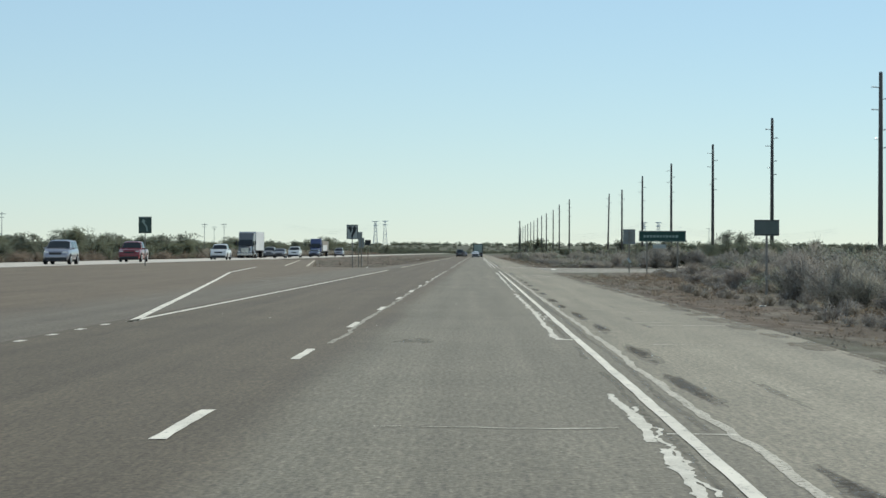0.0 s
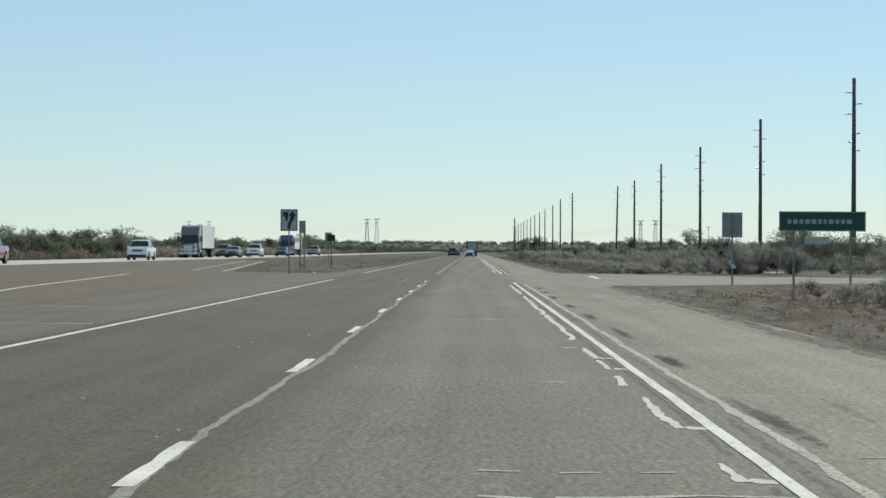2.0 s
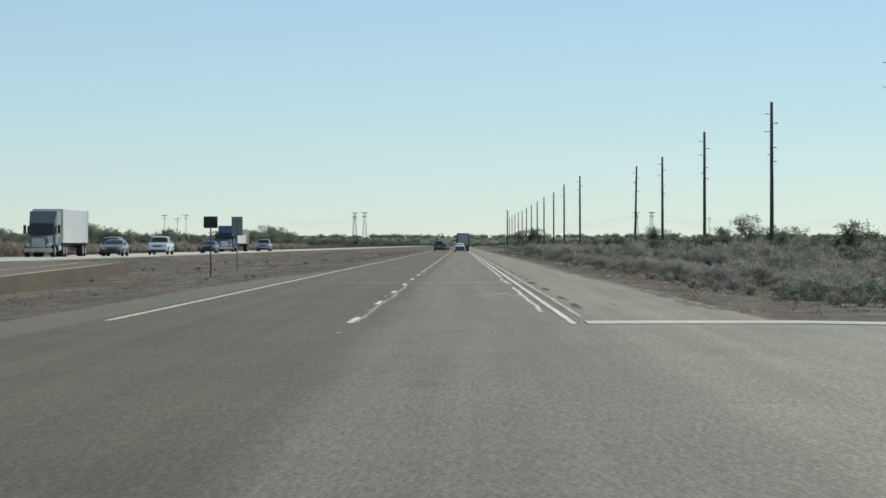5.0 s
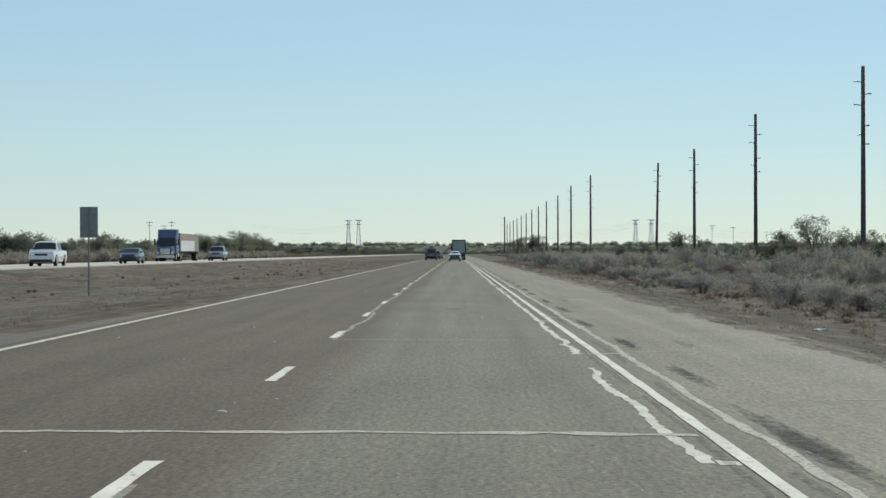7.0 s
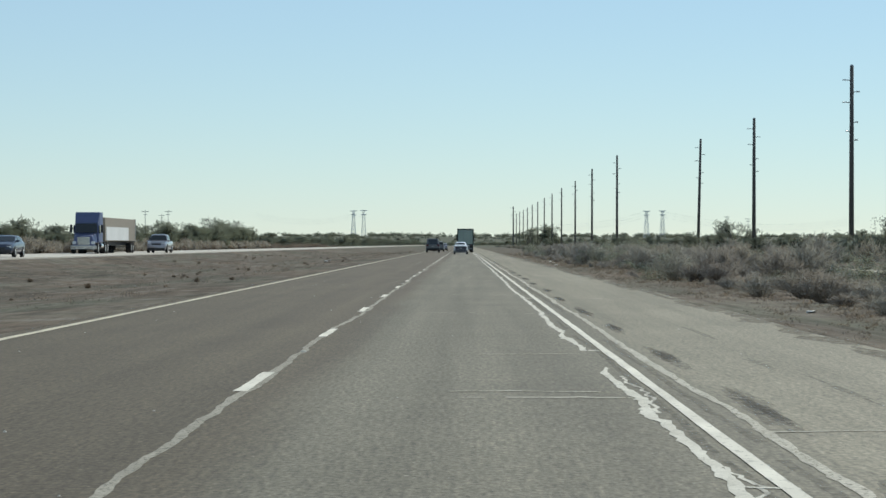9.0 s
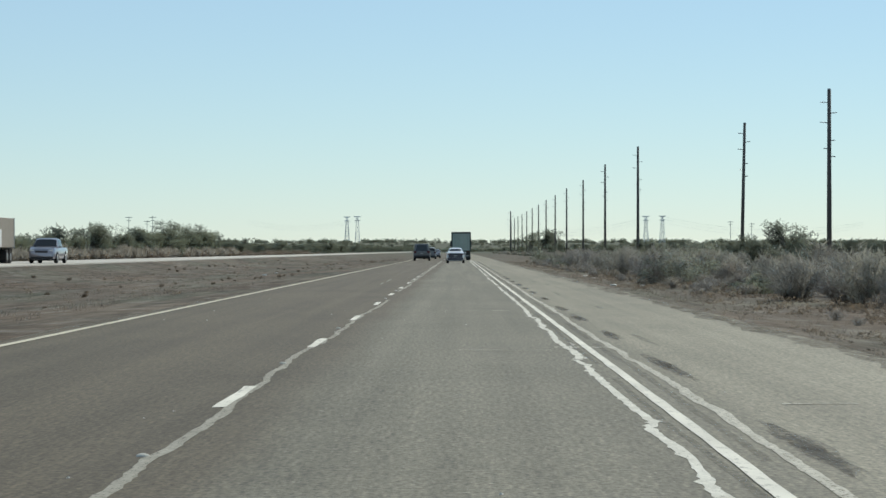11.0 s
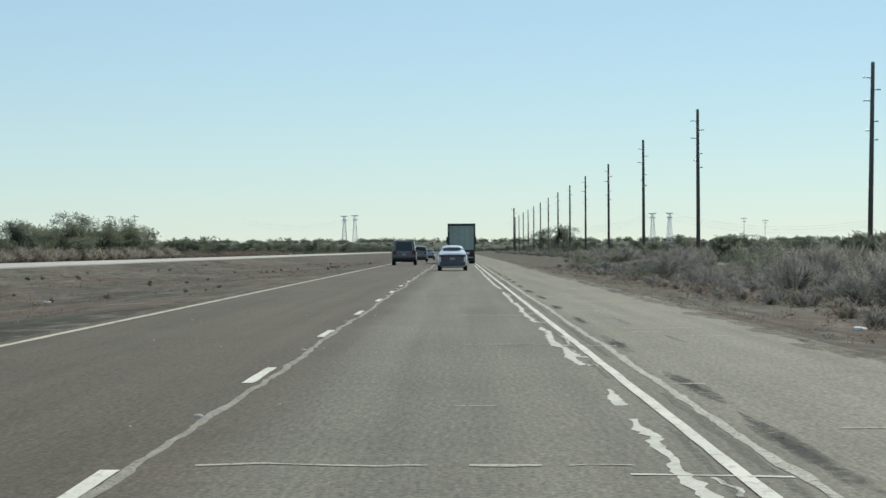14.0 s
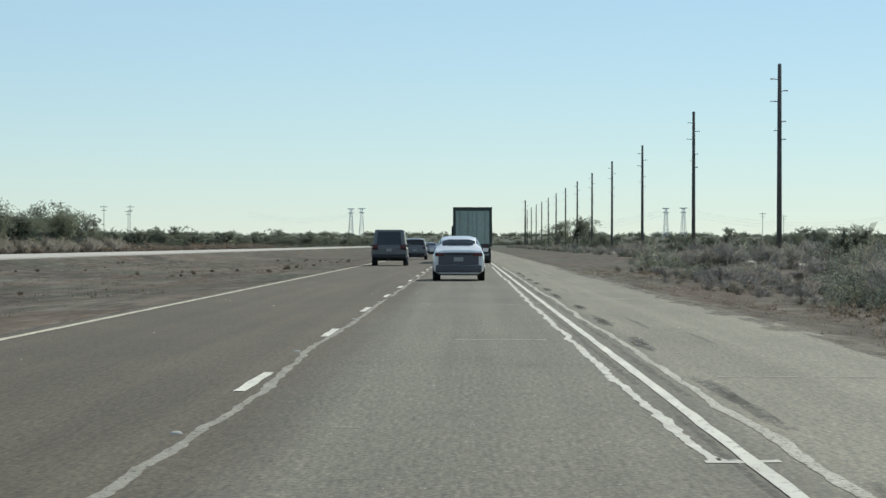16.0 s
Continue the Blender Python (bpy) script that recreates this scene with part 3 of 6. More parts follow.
def crack(x0, y0, y1, wander, width, material, gap=0.1, seed=0, jag=0.03, step=0.2):
    """A sealed crack that wanders along the road, broken by gaps."""
    r = random.Random(seed)
    z = 0.0026 + 0.0002 * (seed % 7)
    verts, faces, y, n = [], [], y0, 0
    joined, off = False, 0.0
    while y < y1:
        slow = noise.noise(Vector((seed * 3.7, y * 0.09, 0))) * wander + noise.noise(Vector((seed * 1.3, y * 0.40, 5))) * wander * 0.3
        off = off * 0.85 + r.uniform(-jag, jag) * 0.6
        x = x0 + slow + off
        fat = 1.0 + 0.5 * max(0.0, noise.noise(Vector((seed * 2.1, y * 0.22, 11))))
        sides = [0.58 + 0.35 * noise.noise(Vector((seed * 4.4 + 20 * q, y * 0.9, 31))) + r.uniform(-0.12, 0.12) for q in (0, 1)]
        verts += [(x - width * fat * max(0.15, sides[0]), y, z), (x + width * fat * max(0.15, sides[1]), y, z)]
        if joined:
            faces.append((n - 2, n - 1, n + 1, n))
        n += 2
        joined = noise.noise(Vector((seed * 5.1 + 9, y * 0.16, 2))) > -0.5 + gap * 2.2
        y += step * r.uniform(0.6, 1.4)
    return mesh_object("sealed_crack", verts, faces, material, road)


# dark worn strips on both sides of the edge line
for a, b, k in ((-20, 159, 51), (205, 640, 53)):
    crack(XE - 0.13, a, b, 0.02, 0.05, M["patch_faint"], 0.12, k, 0.02, 0.4).name = "worn_strip"
    crack(XE + 0.19, a, b, 0.02, 0.06, M["patch_faint"], 0.12, k + 1, 0.02, 0.4).name = "worn_strip"
crack(XD + 0.08, 34, 164, 0.09, 0.066, M["seal_tan"], 0.0, 2, 0.02)
crack(XD + 0.10, 200, 238, 0.09, 0.066, M["seal_tan"], 0.0, 21, 0.02)
crack(XD + 0.06, 260, 413, 0.12, 0.066, M["seal_tan"], 0.0, 22, 0.02)
crack(XD + 0.12, 425, 640, 0.12, 0.066, M["seal_tan"], 0.0, 23, 0.02)
# runs of sealant left of the edge line: near end, far end
runs = ((-8, 16.2), (16.6, 22.2), (35.6, 48.3), (48, 60.4), (60.2, 74.8), (78.1, 79.3), (82.1, 86), (87.6, 89.4), (90.8, 93), (93.4, 96.7), (99.4, 126.2), (126, 133.4), (135.6, 155.3),
        (206, 219.6), (219.8, 232.4), (239, 251.2), (254.6, 270), (269.4, 286), (285, 301), (300.5, 313.6), (317.4, 345), (345, 379), (378.8, 395.9), (395.8, 411), (410, 425.8), (425.5, 435.6),
        (438.3, 442), (441, 462.8), (464.2, 466.6), (471, 480.6), (473, 475.5), (476, 484.2), (486.6, 492.9), (492.5, 509.2), (509, 516.8), (522.2, 560), (560, 600), (601, 640))
for i, (a, b) in enumerate(runs):
    seal_piece(a, b, 100 + i, i % 3 != 1)
# thinner braids where the sealant doubles
for i, (a, b) in enumerate(((13, 22), (46, 52), (140, 146), (300, 312), (379, 384), (457, 464), (473, 480), (509, 515))):
    crack(XE - 0.17, a, b, 0.06, 0.030, M["seal"], 0.1, 60 + i, 0.06, 0.12)
crack(XE + 0.33, -20, 159, 0.035, 0.072, M["seal_pale"], -0.1, 5, 0.02)
crack(XE + 0.33, 203, 640, 0.035, 0.072, M["seal_pale"], -0.1, 6, 0.02)
crack(-3.0, 159, 173, 0.06, 0.05, M["seal_tan"], 0.0, 8, 0.01)
crack(-3.05, 441.5, 457, 0.12, 0.05, M["seal_tan"], 0.05, 9, 0.01)
cross_rows = [(123.0 + 1.4 * k, 2.0 + 0.16 * (k % 3), 4.7 - 0.3 * (k % 2)) for k in range(11)]


def cross_crack(y, x0, x1, material, width=0.05, seed=0, broken=0.11):
    r = random.Random(seed)
    verts, faces, n, x, off = [], [], 0, x0, 0.0
    z = 0.0042 + 0.00008 * (seed % 9)
    while x < x1:
        off += r.uniform(-0.09, 0.07)
        w = width * (0.35 + 1.1 * abs(noise.noise(Vector((x * 1.7, seed * 0.31, 4)))) * 2 + r.uniform(0, 0.3))
        verts += [(x, y + off - w / 2, z + deck(x)), (x, y + off + w / 2, z + deck(x))]
        if n and r.random() > broken:
            faces.append((n - 2, n, n + 1, n - 1))
        n += 2
        x += r.uniform(0.12, 0.3)
    return mesh_object("cross_crack", verts, faces, material, road)


r = random.Random(77)
for y, x0, x1 in ((18, -0.6, 1.4), (47.4, 0.3, 1.4), (77.3, -0.1, 1.6), (78.7, -0.1, 1.35), (88.2, 0.45, 0.95), (109.4, -0.5, 1.3), (120.7, 0.3, 1.2), (124, 0.6, 1.4), (150.3, 0.0, 1.2),
                  (220.6, -1.8, 1.5), (259.8, -2.0, 0.9), (292, -0.6, 0.7), (308.6, -0.1, 1.35), (309.3, -0.2, 1.2), (316.4, 0.1, 1.4),
                  (333, -0.8, 1.4), (349, -0.4, 1.5), (381.6, -0.2, 1.3), (401.6, -0.05, 0.35), (401.7, 0.65, 1.25), (404.2, 0.4, 1.05), (408.7, 0.1, 0.5), (428.9, -1.5, 1.3), (445.7, 0.3, 1.3), (458.9, -1.7, 1.1), (464.3, 0, 0.5), (476.9, 0.1, 1.3),
                  (491.2, -0.2, 1.55), (496.1, 2.6, 3.7), (492.4, 1.9, 3.1), (511.9, 0.4, 1.5), (524.8, -1.0, -0.6), (540, -0.2, 1.5), (559, -1, 1.3), (575, -0.3, 1.4), (592, -0.6, 1.2)):
    cross_crack(y, x0, x1, M["seal_pale"], 0.080, int(y * 7))
cross_crack(241.6, -4.2, 1.6, M["seal_pale"], 0.20, 241, 0.0)
# bright rungs between the sealant, the edge line and the shoulder
for y, x0, x1 in ((17.4, 1.5, 2.0), (45.6, 1.35, 2.6), (96.6, 1.1, 1.4), (126.4, 1.25, 1.6), (141.8, 0.95, 1.3), (142.9, 1.3, 1.75), (144.1, 0.9, 1.3), (222.9, 0.6, 1.25), (254.7, 1.35, 2.05), (270.5, 0.8, 1.3), (271.8, 1.3, 2.1),
                  (301.3, 1.4, 2.0), (382.5, 1.2, 2.1), (410.8, 1.2, 2.0), (458.2, 1.0, 2.0), (476.4, 1.25, 2.2), (490, 1.3, 1.95), (492.5, 1.3, 1.75), (507, 1.7, 2.3), (522.2, 1.35, 2.0)):
    cross_crack(y, x0, x1, M["seal"], 0.085, int(y * 5))
cross_crack(87.0, -10.0, -7.0, M["seal_tan"], 0.16, 87)
cross_crack(73.0, -9.2, -6.9, M["seal_tan"], 0.14, 73)
cross_crack(118.2, -13.0, -7.0, M["seal_pale"], 0.22, 116)
cross_crack(106.2, -9.6, -6.6, M["seal_pale"], 0.20, 106)
cross_crack(163.7, 4.9, 24.0, M["seal_pale"], 0.10, 163)
for y, x0, x1 in cross_rows:
    cross_crack(y, x0, x1, M["seal"], 0.11, int(y * 11))
for i in range(60):
    y = r.uniform(-5, 620)
    if not CROSS[0] - 4 < y < CROSS[1]:
        a = r.uniform(1.9, 3.4)
        cross_crack(y, a, a + r.uniform(0.5, 2.0), M["seal_pale"], 0.09, i)
for i in range(26):
    y = r.uniform(46, 158)
    a = r.uniform(-14, -9)
    if a > -9 - (y - 44) * 0.07:
        cross_crack(y, a, a + r.uniform(1, 4), M["seal_tan"], 0.06, 500 + i)


M["spill"] = frayed(surface("soil_spill", (0.15, 0.130, 0.102), (0.235, 0.208, 0.168), 1.0, 12, rough=0.95, spec=0.1), 0.34, 0.72, 7.0, 0.85)


def patch(x, y, w, l, seed, material=None, name="dark_patch"):
    """A dark worn patch of old binder with a ragged outline."""
    rr = random.Random(seed)
    n = 30
    z = 0.0010 + 0.0001 * (seed % 13)
    verts = [(x, y, z)]
    for i in range(n):
        a = 2 * math.pi * i / n
        k = 0.8 + 0.55 * noise.noise(Vector((math.cos(a) * 1.6 + seed, math.sin(a) * 2.4, seed * 0.37)))
        verts.append((x + w / 2 * k * math.cos(a) , y + l / 2 * k * math.sin(a), z))
    return mesh_object(name, verts, [(0, i + 1, (i + 1) % n + 1) for i in range(n)], material or M["patch"], road)


y = 3.0
while y < 620:
    if not CROSS[0] - 3 < y < CROSS[1] + 4:
        a, b, c = r.uniform(2.16, 2.28), r.uniform(0.20, 0.30), r.uniform(5.0, 8.5)
        for i in range(6):
            patch(a + r.uniform(-0.04, 0.05), y + r.uniform(-0.2, 0.2) * c, b * r.uniform(0.55, 1.05), c * r.uniform(0.35, 0.8), int(y * 13) + i, M["patch_faint"])
        if r.random() < 0.5:
            patch(r.uniform(2.5, 3.4), y + r.uniform(-2, 2), r.uniform(0.10, 0.2), r.uniform(3.0, 6.0), int(y * 17), M["patch_faint"])
    y += r.uniform(7.0, 11.5)

# dark oil-stained spots in the lane
for x, y, w, l in ((-0.15, 279.0, 0.55, 1.6), (-0.7, 35.0, 0.7, 2.2), (0.25, 276.0, 0.3, 0.9), (-0.3, 408.0, 0.6, 1.0)):
    patch(x, y, w, l, int(y * 3), M["patch_faint"], "oil_spot")

# soil drifted over the pavement edges
y = 2.0
while y < 640:
    if not CROSS[0] - 8 < y < CROSS[1] + 4:
        patch(r.uniform(4.78, 5.0), y, r.uniform(0.35, 0.9), r.uniform(3.0, 8.0), int(y * 19), M["spill"], "soil_drift")
    if y > 320:
        patch(r.uniform(-6.62, -6.5), y, r.uniform(0.12, 0.3), r.uniform(3.0, 7.0), int(y * 23), M["spill"], "soil_drift")
    y += r.uniform(2.4, 4.6)


# ---------------------------------------------------------------- utility poles
def utility_pole(lean=0.0):
    """A tall wooden pole; short post insulators stand out on alternate sides below its top."""
    p = thing("utility_pole", None, "tall dark wooden utility pole with short side insulators", "utility pole", "poles along the highway")
    h = 17.4
    part("shaft", tube(bmesh.new(), (0, 0, -0.6), (lean * h, 0, h), 0.25, 0.17, 12), M["pole"], p, smooth=True)
    part("pole_cap", tube(bmesh.new(), (lean * h, 0, h), (lean * h, 0, h + 0.12), 0.19, 0.12, 10), M["galv"], p)
    for side, dz, ln in ((-1, 1.3, 0.7), (1, 2.35, 0.6), (-1, 3.3, 0.7), (1, 5.1, 0.42), (-1, 5.9, 0.4), (1, 6.7, 0.42)):
        z = h - dz
        x = lean * z
        arm = part("bracket_arm", tube(bmesh.new(), (x + side * 0.15, 0, z), (x + side * (0.15 + ln * 0.5), 0, z + 0.05), 0.045, 0.04, 6), M["galv"], p)
        bm = bmesh.new()
        for i in range(5):
            a = x + side * (0.15 + ln * (0.45 + 0.11 * i))
            tube(bm, (a, 0, z + 0.05), (a + side * ln * 0.07, 0, z + 0.06), 0.075 if i % 2 == 0 else 0.05, None, 8)
        part("insulator", bm, M["insulator"], arm)
    return p


pole_rows = [(36.0, 213.0), (35.4, 286.3), (35.1, 355.1), (35.1, 431.0), (34.9, 503.5), (35.0, 576.2), (35.7, 651.6), (27.9, 721.5), (27.5, 797.8), (28.6, 897.1), (28.2, 971.5)]
pole_rows += [(28.3, 1047.0 + 72.0 * i) for i in range(9)]
first = utility_pole()
leaning = utility_pole(0.022)
for i, (x, y) in enumerate(pole_rows):
    src = leaning if i == 6 else first
    m = pose(x, y, ground_z(x, y), 0, 0, (7 * i) % 11 - 5)
    if src in (first, leaning) and i in (0, 6):
        src.matrix_world = m
    else:
        copy_thing(src, m @ Matrix.Diagonal((1, 1, 0.95 if i == 5 else 1, 1)))


def steel_pole():
    """A taller steel pole far down the line, with davit arms."""
    p = thing("steel_pole", None, "tall dark steel power pole in the far distance", "utility pole", "poles along the highway")
    part("shaft", tube(bmesh.new(), (0, 0, -0.6), (0, 0, 26.0), 0.55, 0.36, 12), M["pole"], p, smooth=True)
    for side, z in ((-1, 24.6), (1, 22.4), (-1, 20.2)):
        part("davit_arm", tube(bmesh.new(), (side * 0.3, 0, z), (side * 2.0, 0, z + 0.5), 0.12, 0.08, 6), M["galv"], p)
    return p


steel_pole().matrix_world = pose(33.0, 1850.0, 0)


def tee_pole():
    p = thing("distant_tee_pole", None, "distant slim pole with a short cross arm above the trees", "utility pole", "tee poles beyond the trees")
    part("shaft", tube(bmesh.new(), (0, 0, -0.5), (0, 0, 26), 0.25, 0.18, 6), M["galv"], p)
    part("crossarm", boxm(-2.6, 2.6, -0.2, 0.2, 24.7, 25.1), M["galv"], p)
    part("crossarm", boxm(-1.6, 1.6, -0.2, 0.2, 22.5, 22.8), M["galv"], p)
    return p


tp = tee_pole()
tp.matrix_world = pose(-218, 2050, 0)
for x, y in ((-235, 2050), (-252, 2280), (-300, 1500), (226, 2330), (262, 2480)):
    copy_thing(tp, pose(x, y, 0))


def lattice_tower(h):
    """A far lattice mast for high-voltage lines: four legs, bracing, and two cross arms."""
    t = thing("transmission_tower", None, "distant steel lattice transmission tower in a haze-pale colour", "transmission tower", "transmission towers")
    b, w = h * 0.085, h * 0.03
    m = 0.008 * h
    for sx in (-1, 1):
        for sy in (-1, 1):
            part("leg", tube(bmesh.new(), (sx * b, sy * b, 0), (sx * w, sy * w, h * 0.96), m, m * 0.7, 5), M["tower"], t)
    for k in range(6):
        z0, z1 = h * (0.08 + 0.145 * k), h * (0.08 + 0.145 * (k + 1))
        w0, w1 = b + (w - b) * z0 / h, b + (w - b) * z1 / h
        for sy in (-1, 1):
            bm = bmesh.new()
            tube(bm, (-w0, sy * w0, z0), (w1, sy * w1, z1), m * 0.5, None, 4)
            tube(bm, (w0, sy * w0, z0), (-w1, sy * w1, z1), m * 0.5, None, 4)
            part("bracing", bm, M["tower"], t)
    for z, ln in ((0.97, 0.13), (0.83, 0.10)):
        bm = bmesh.new()
        loft(bm, [[(-h * ln, -0.3, h * z), (-h * ln, 0.3, h * z), (-h * ln, 0.3, h * z + 0.8), (-h * ln, -0.3, h * z + 0.8)],
                  [(0, -0.6, h * z - h * 0.02), (0, 0.6, h * z - h * 0.02), (0, 0.6, h * z + h * 0.02), (0, -0.6, h * z + h * 0.02)],
                  [(h * ln, -0.3, h * z), (h * ln, 0.3, h * z), (h * ln, 0.3, h * z + 0.8), (h * ln, -0.3, h * z + 0.8)]])
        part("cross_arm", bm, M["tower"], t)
    return t


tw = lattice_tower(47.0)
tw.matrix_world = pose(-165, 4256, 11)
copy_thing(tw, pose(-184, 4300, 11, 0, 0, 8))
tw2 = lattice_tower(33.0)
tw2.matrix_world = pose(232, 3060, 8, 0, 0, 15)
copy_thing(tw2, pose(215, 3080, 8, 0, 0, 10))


def span_wires(a, b, sag, label):
    """Three wires that sag between two far towers."""
    w = thing("power_line", None, label, "power line", "far power lines")
    for dz in (0.0, -3.0, -6.5):
        rings = []
        for i in range(17):
            t = i / 16
            p = Vector(a).lerp(Vector(b), t) + Vector((0, 0, dz - sag * 4 * t * (1 - t)))
            rings.append([tuple(p + Vector(d) * 0.06) for d in ((0, -1, 0), (0, 0, 1), (0, 1, 0), (0, 0, -1))])
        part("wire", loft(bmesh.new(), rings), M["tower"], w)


span_wires((232, 3060, 40), (470, 3120, 34), 12.0, "pale sagging wires between far transmission towers")
span_wires((215, 3080, 40), (60, 3400, 36), 12.0, "pale sagging wires leading off from a far tower")
span_wires((-165, 4256, 55), (-330, 4100, 50), 12.0, "pale sagging wires beside the far twin towers")


# ---------------------------------------------------------------- signs
def post_part(parent, x, z1, y=0.0, material=None, r=0.035):
    part("post", boxm(x - r, x + r, y, y + 0.05, -0.5, z1), material or M["post"], parent, bevel=0.006)


def panel(parent, x0, x1, z0, z1, y, material, name="panel", label="", th=0.006):
    return part(name, boxm(x0, x1, y - th, y, z0, z1), material, parent, label)


def keep_right_sign(at):
    s = thing("island_sign", at, "white traffic island sign with a black swerving arrow", "road sign")
    post_part(s, 0.0, 3.5)
    p = panel(s, -0.47, 0.47, 2.36, 3.55, -0.004, M["sign_white"])
    # black border, island block and the swerving arrow
    for a in ((-0.45, 0.45, 3.49, 3.53), (-0.45, 0.45, 2.38, 2.42), (-0.45, -0.41, 2.42, 3.49), (0.41, 0.45, 2.42, 3.49)):
        panel(p, *a, -0.013, M["sign_black"], "border", th=0.002)
    bm = bmesh.new()
    pts = [(-0.34, 3.40), (-0.04, 3.40), (-0.04, 3.14), (-0.10, 2.90), (-0.19, 2.90), (-0.22, 3.12), (-0.34, 3.16)]
    bm.faces.new([bm.verts.new((x, -0.0145, z)) for x, z in pts])
    part("island_symbol", bm, M["sign_black"], p)
    bm = bmesh.new()
    path = [(-0.02, 2.46, 0.075), (0.0, 2.66, 0.085), (0.06, 2.84, 0.10), (0.15, 2.98, 0.115), (0.18, 3.14, 0.115), (0.18, 3.22, 0.19), (0.17, 3.46, 0.01)]
    prev = None
    for x, z, w in path:
        cur = [bm.verts.new((x - w, -0.0145, z)), bm.verts.new((x + w, -0.0145, z))]
        if prev:
            bm.faces.new((prev[0], prev[1], cur[1], cur[0]))
        prev = cur
    part("arrow", bm, M["sign_black"], p)


keep_right_sign(pose(-10.08, 195.3, deck(-10.08) - 0.02, 0, 0, 3))


def double_post_sign(at):
    s = thing("median_sign", at, "back of a bare metal sign cluster on two posts", "road sign")
    post_part(s, -0.11, 2.9)
    post_part(s, 0.13, 2.9)
    panel(s, -0.17, 0.20, 2.28, 2.98, -0.01, M["sign_back"], "upper_panel", "narrow pale panel")


double_post_sign(pose(-9.66, 199.5, deck(-9.66) - 0.02, 0, 0, -8))


def turn_sign(at, w, h, top, label):
    s = thing("lane_sign", at, label, "road sign")
    post_part(s, 0.0, top - 0.1)
    p = panel(s, -w / 2, w / 2, top - h, top, -0.006, M["sign_olive"])
    panel(p, -w / 2 + 0.03, w / 2 - 0.03, top - 0.07, top - 0.04, -0.015, M["sign_white"], "border", th=0.002)
    bm = bmesh.new()
    prev = None
    for x, z, k in ((0.16, -0.92, 0.05), (0.12, -0.62, 0.05), (0.0, -0.5, 0.06), (-0.12, -0.38, 0.06), (-0.12, -0.30, 0.14), (-0.12, -0.14, 0.01)):
        cur = [bm.verts.new((x * w - k, -0.016, top + z * h * 0.95)), bm.verts.new((x * w + k, -0.016, top + z * h * 0.95))]
        if prev:
            bm.faces.new((prev[0], prev[1], cur[1], cur[0]))
        prev = cur
    part("arrow", bm, M["sign_letter"], p)


turn_sign(pose(-22.9, 165.5, deck(-22.9), 0, 0, 0), 0.9, 1.15, 3.42, "dark green sign with a pale arrow on one post")


def plain_back_sign(at, w, h, top, label, tilted=False):
    """A sign seen from behind: bare panel, post and stiffener."""
    s = thing("sign_back", at, label, "road sign")
    post_part(s, 0.0, top - 0.03, -0.05)
    p = panel(s, -w / 2, w / 2, top - h, top, 0.012, M["sign_back"])
    for z in (top - h * 0.25, top - h * 0.75):
        panel(p, -w * 0.4, w * 0.4, z - 0.02, z + 0.02, -0.001, M["post"], "stiffener", th=0.012)
    if tilted:
        bm = bmesh.new()
        box(bm, -0.07, 0.07, -0.075, -0.06, -0.24, 0.24)
        bmesh.ops.rotate(bm, verts=bm.verts, matrix=Matrix.Rotation(radians(-22), 3, "Y") @ Matrix.Rotation(radians(-48), 3, "X"))
        bmesh.ops.translate(bm, verts=bm.verts, vec=(0.02, 0, 0.78))
        part("marker_plate", bm, M["sign_white"], s, "white tilted marker plate")


plain_back_sign(pose(10.3, 160.0, ground_z(10.3, 160), 0, 0, 4), 0.82, 1.0, 2.9, "bare metal back of a sign with a white marker plate", True)
plain_back_sign(pose(-15.65, 325.0, ground_z(-15.65, 325), 0, 0, 0), 0.76, 1.3, 3.75, "bare metal back of a tall sign in the median")


def route_sign(at, w, h, top, material, label, bars, rust=False):
    s = thing("small_sign", at, label, "road sign")
    post_part(s, 0.0, top - 0.04, 0.0, M["rust"] if rust else None)
    p = panel(s, -w / 2, w / 2, top - h, top, -0.006, material)
    for b in ((-w / 2 + 0.02, w / 2 - 0.02, top - 0.045, top - 0.02), (-w / 2 + 0.02, w / 2 - 0.02, top - h + 0.02, top - h + 0.045)):
        panel(p, *b, -0.015, M["sign_white"] if material is M["sign_green"] else M["sign_black"], "border", th=0.002)
    for i in range(bars):
        z = top - h * (0.3 + 0.22 * i)
        panel(p, -w * 0.3, w * (0.3 - 0.1 * i), z - 0.03, z + 0.03, -0.016, M["sign_white"] if material is M["sign_green"] else M["sign_black"], "lettering_bar", th=0.002)


route_sign(pose(10.35, 84.6, ground_z(10.35, 84.6)), 0.88, 0.56, 2.66, M["sign_dark"], "small dark grey-green roadside sign above the scrub", 0)
route_sign(pose(-12.65, 279.0, ground_z(-12.65, 279)), 0.70, 0.58, 3.02, M["sign_black"], "small black sign on a rusty post in the median", 2, True)


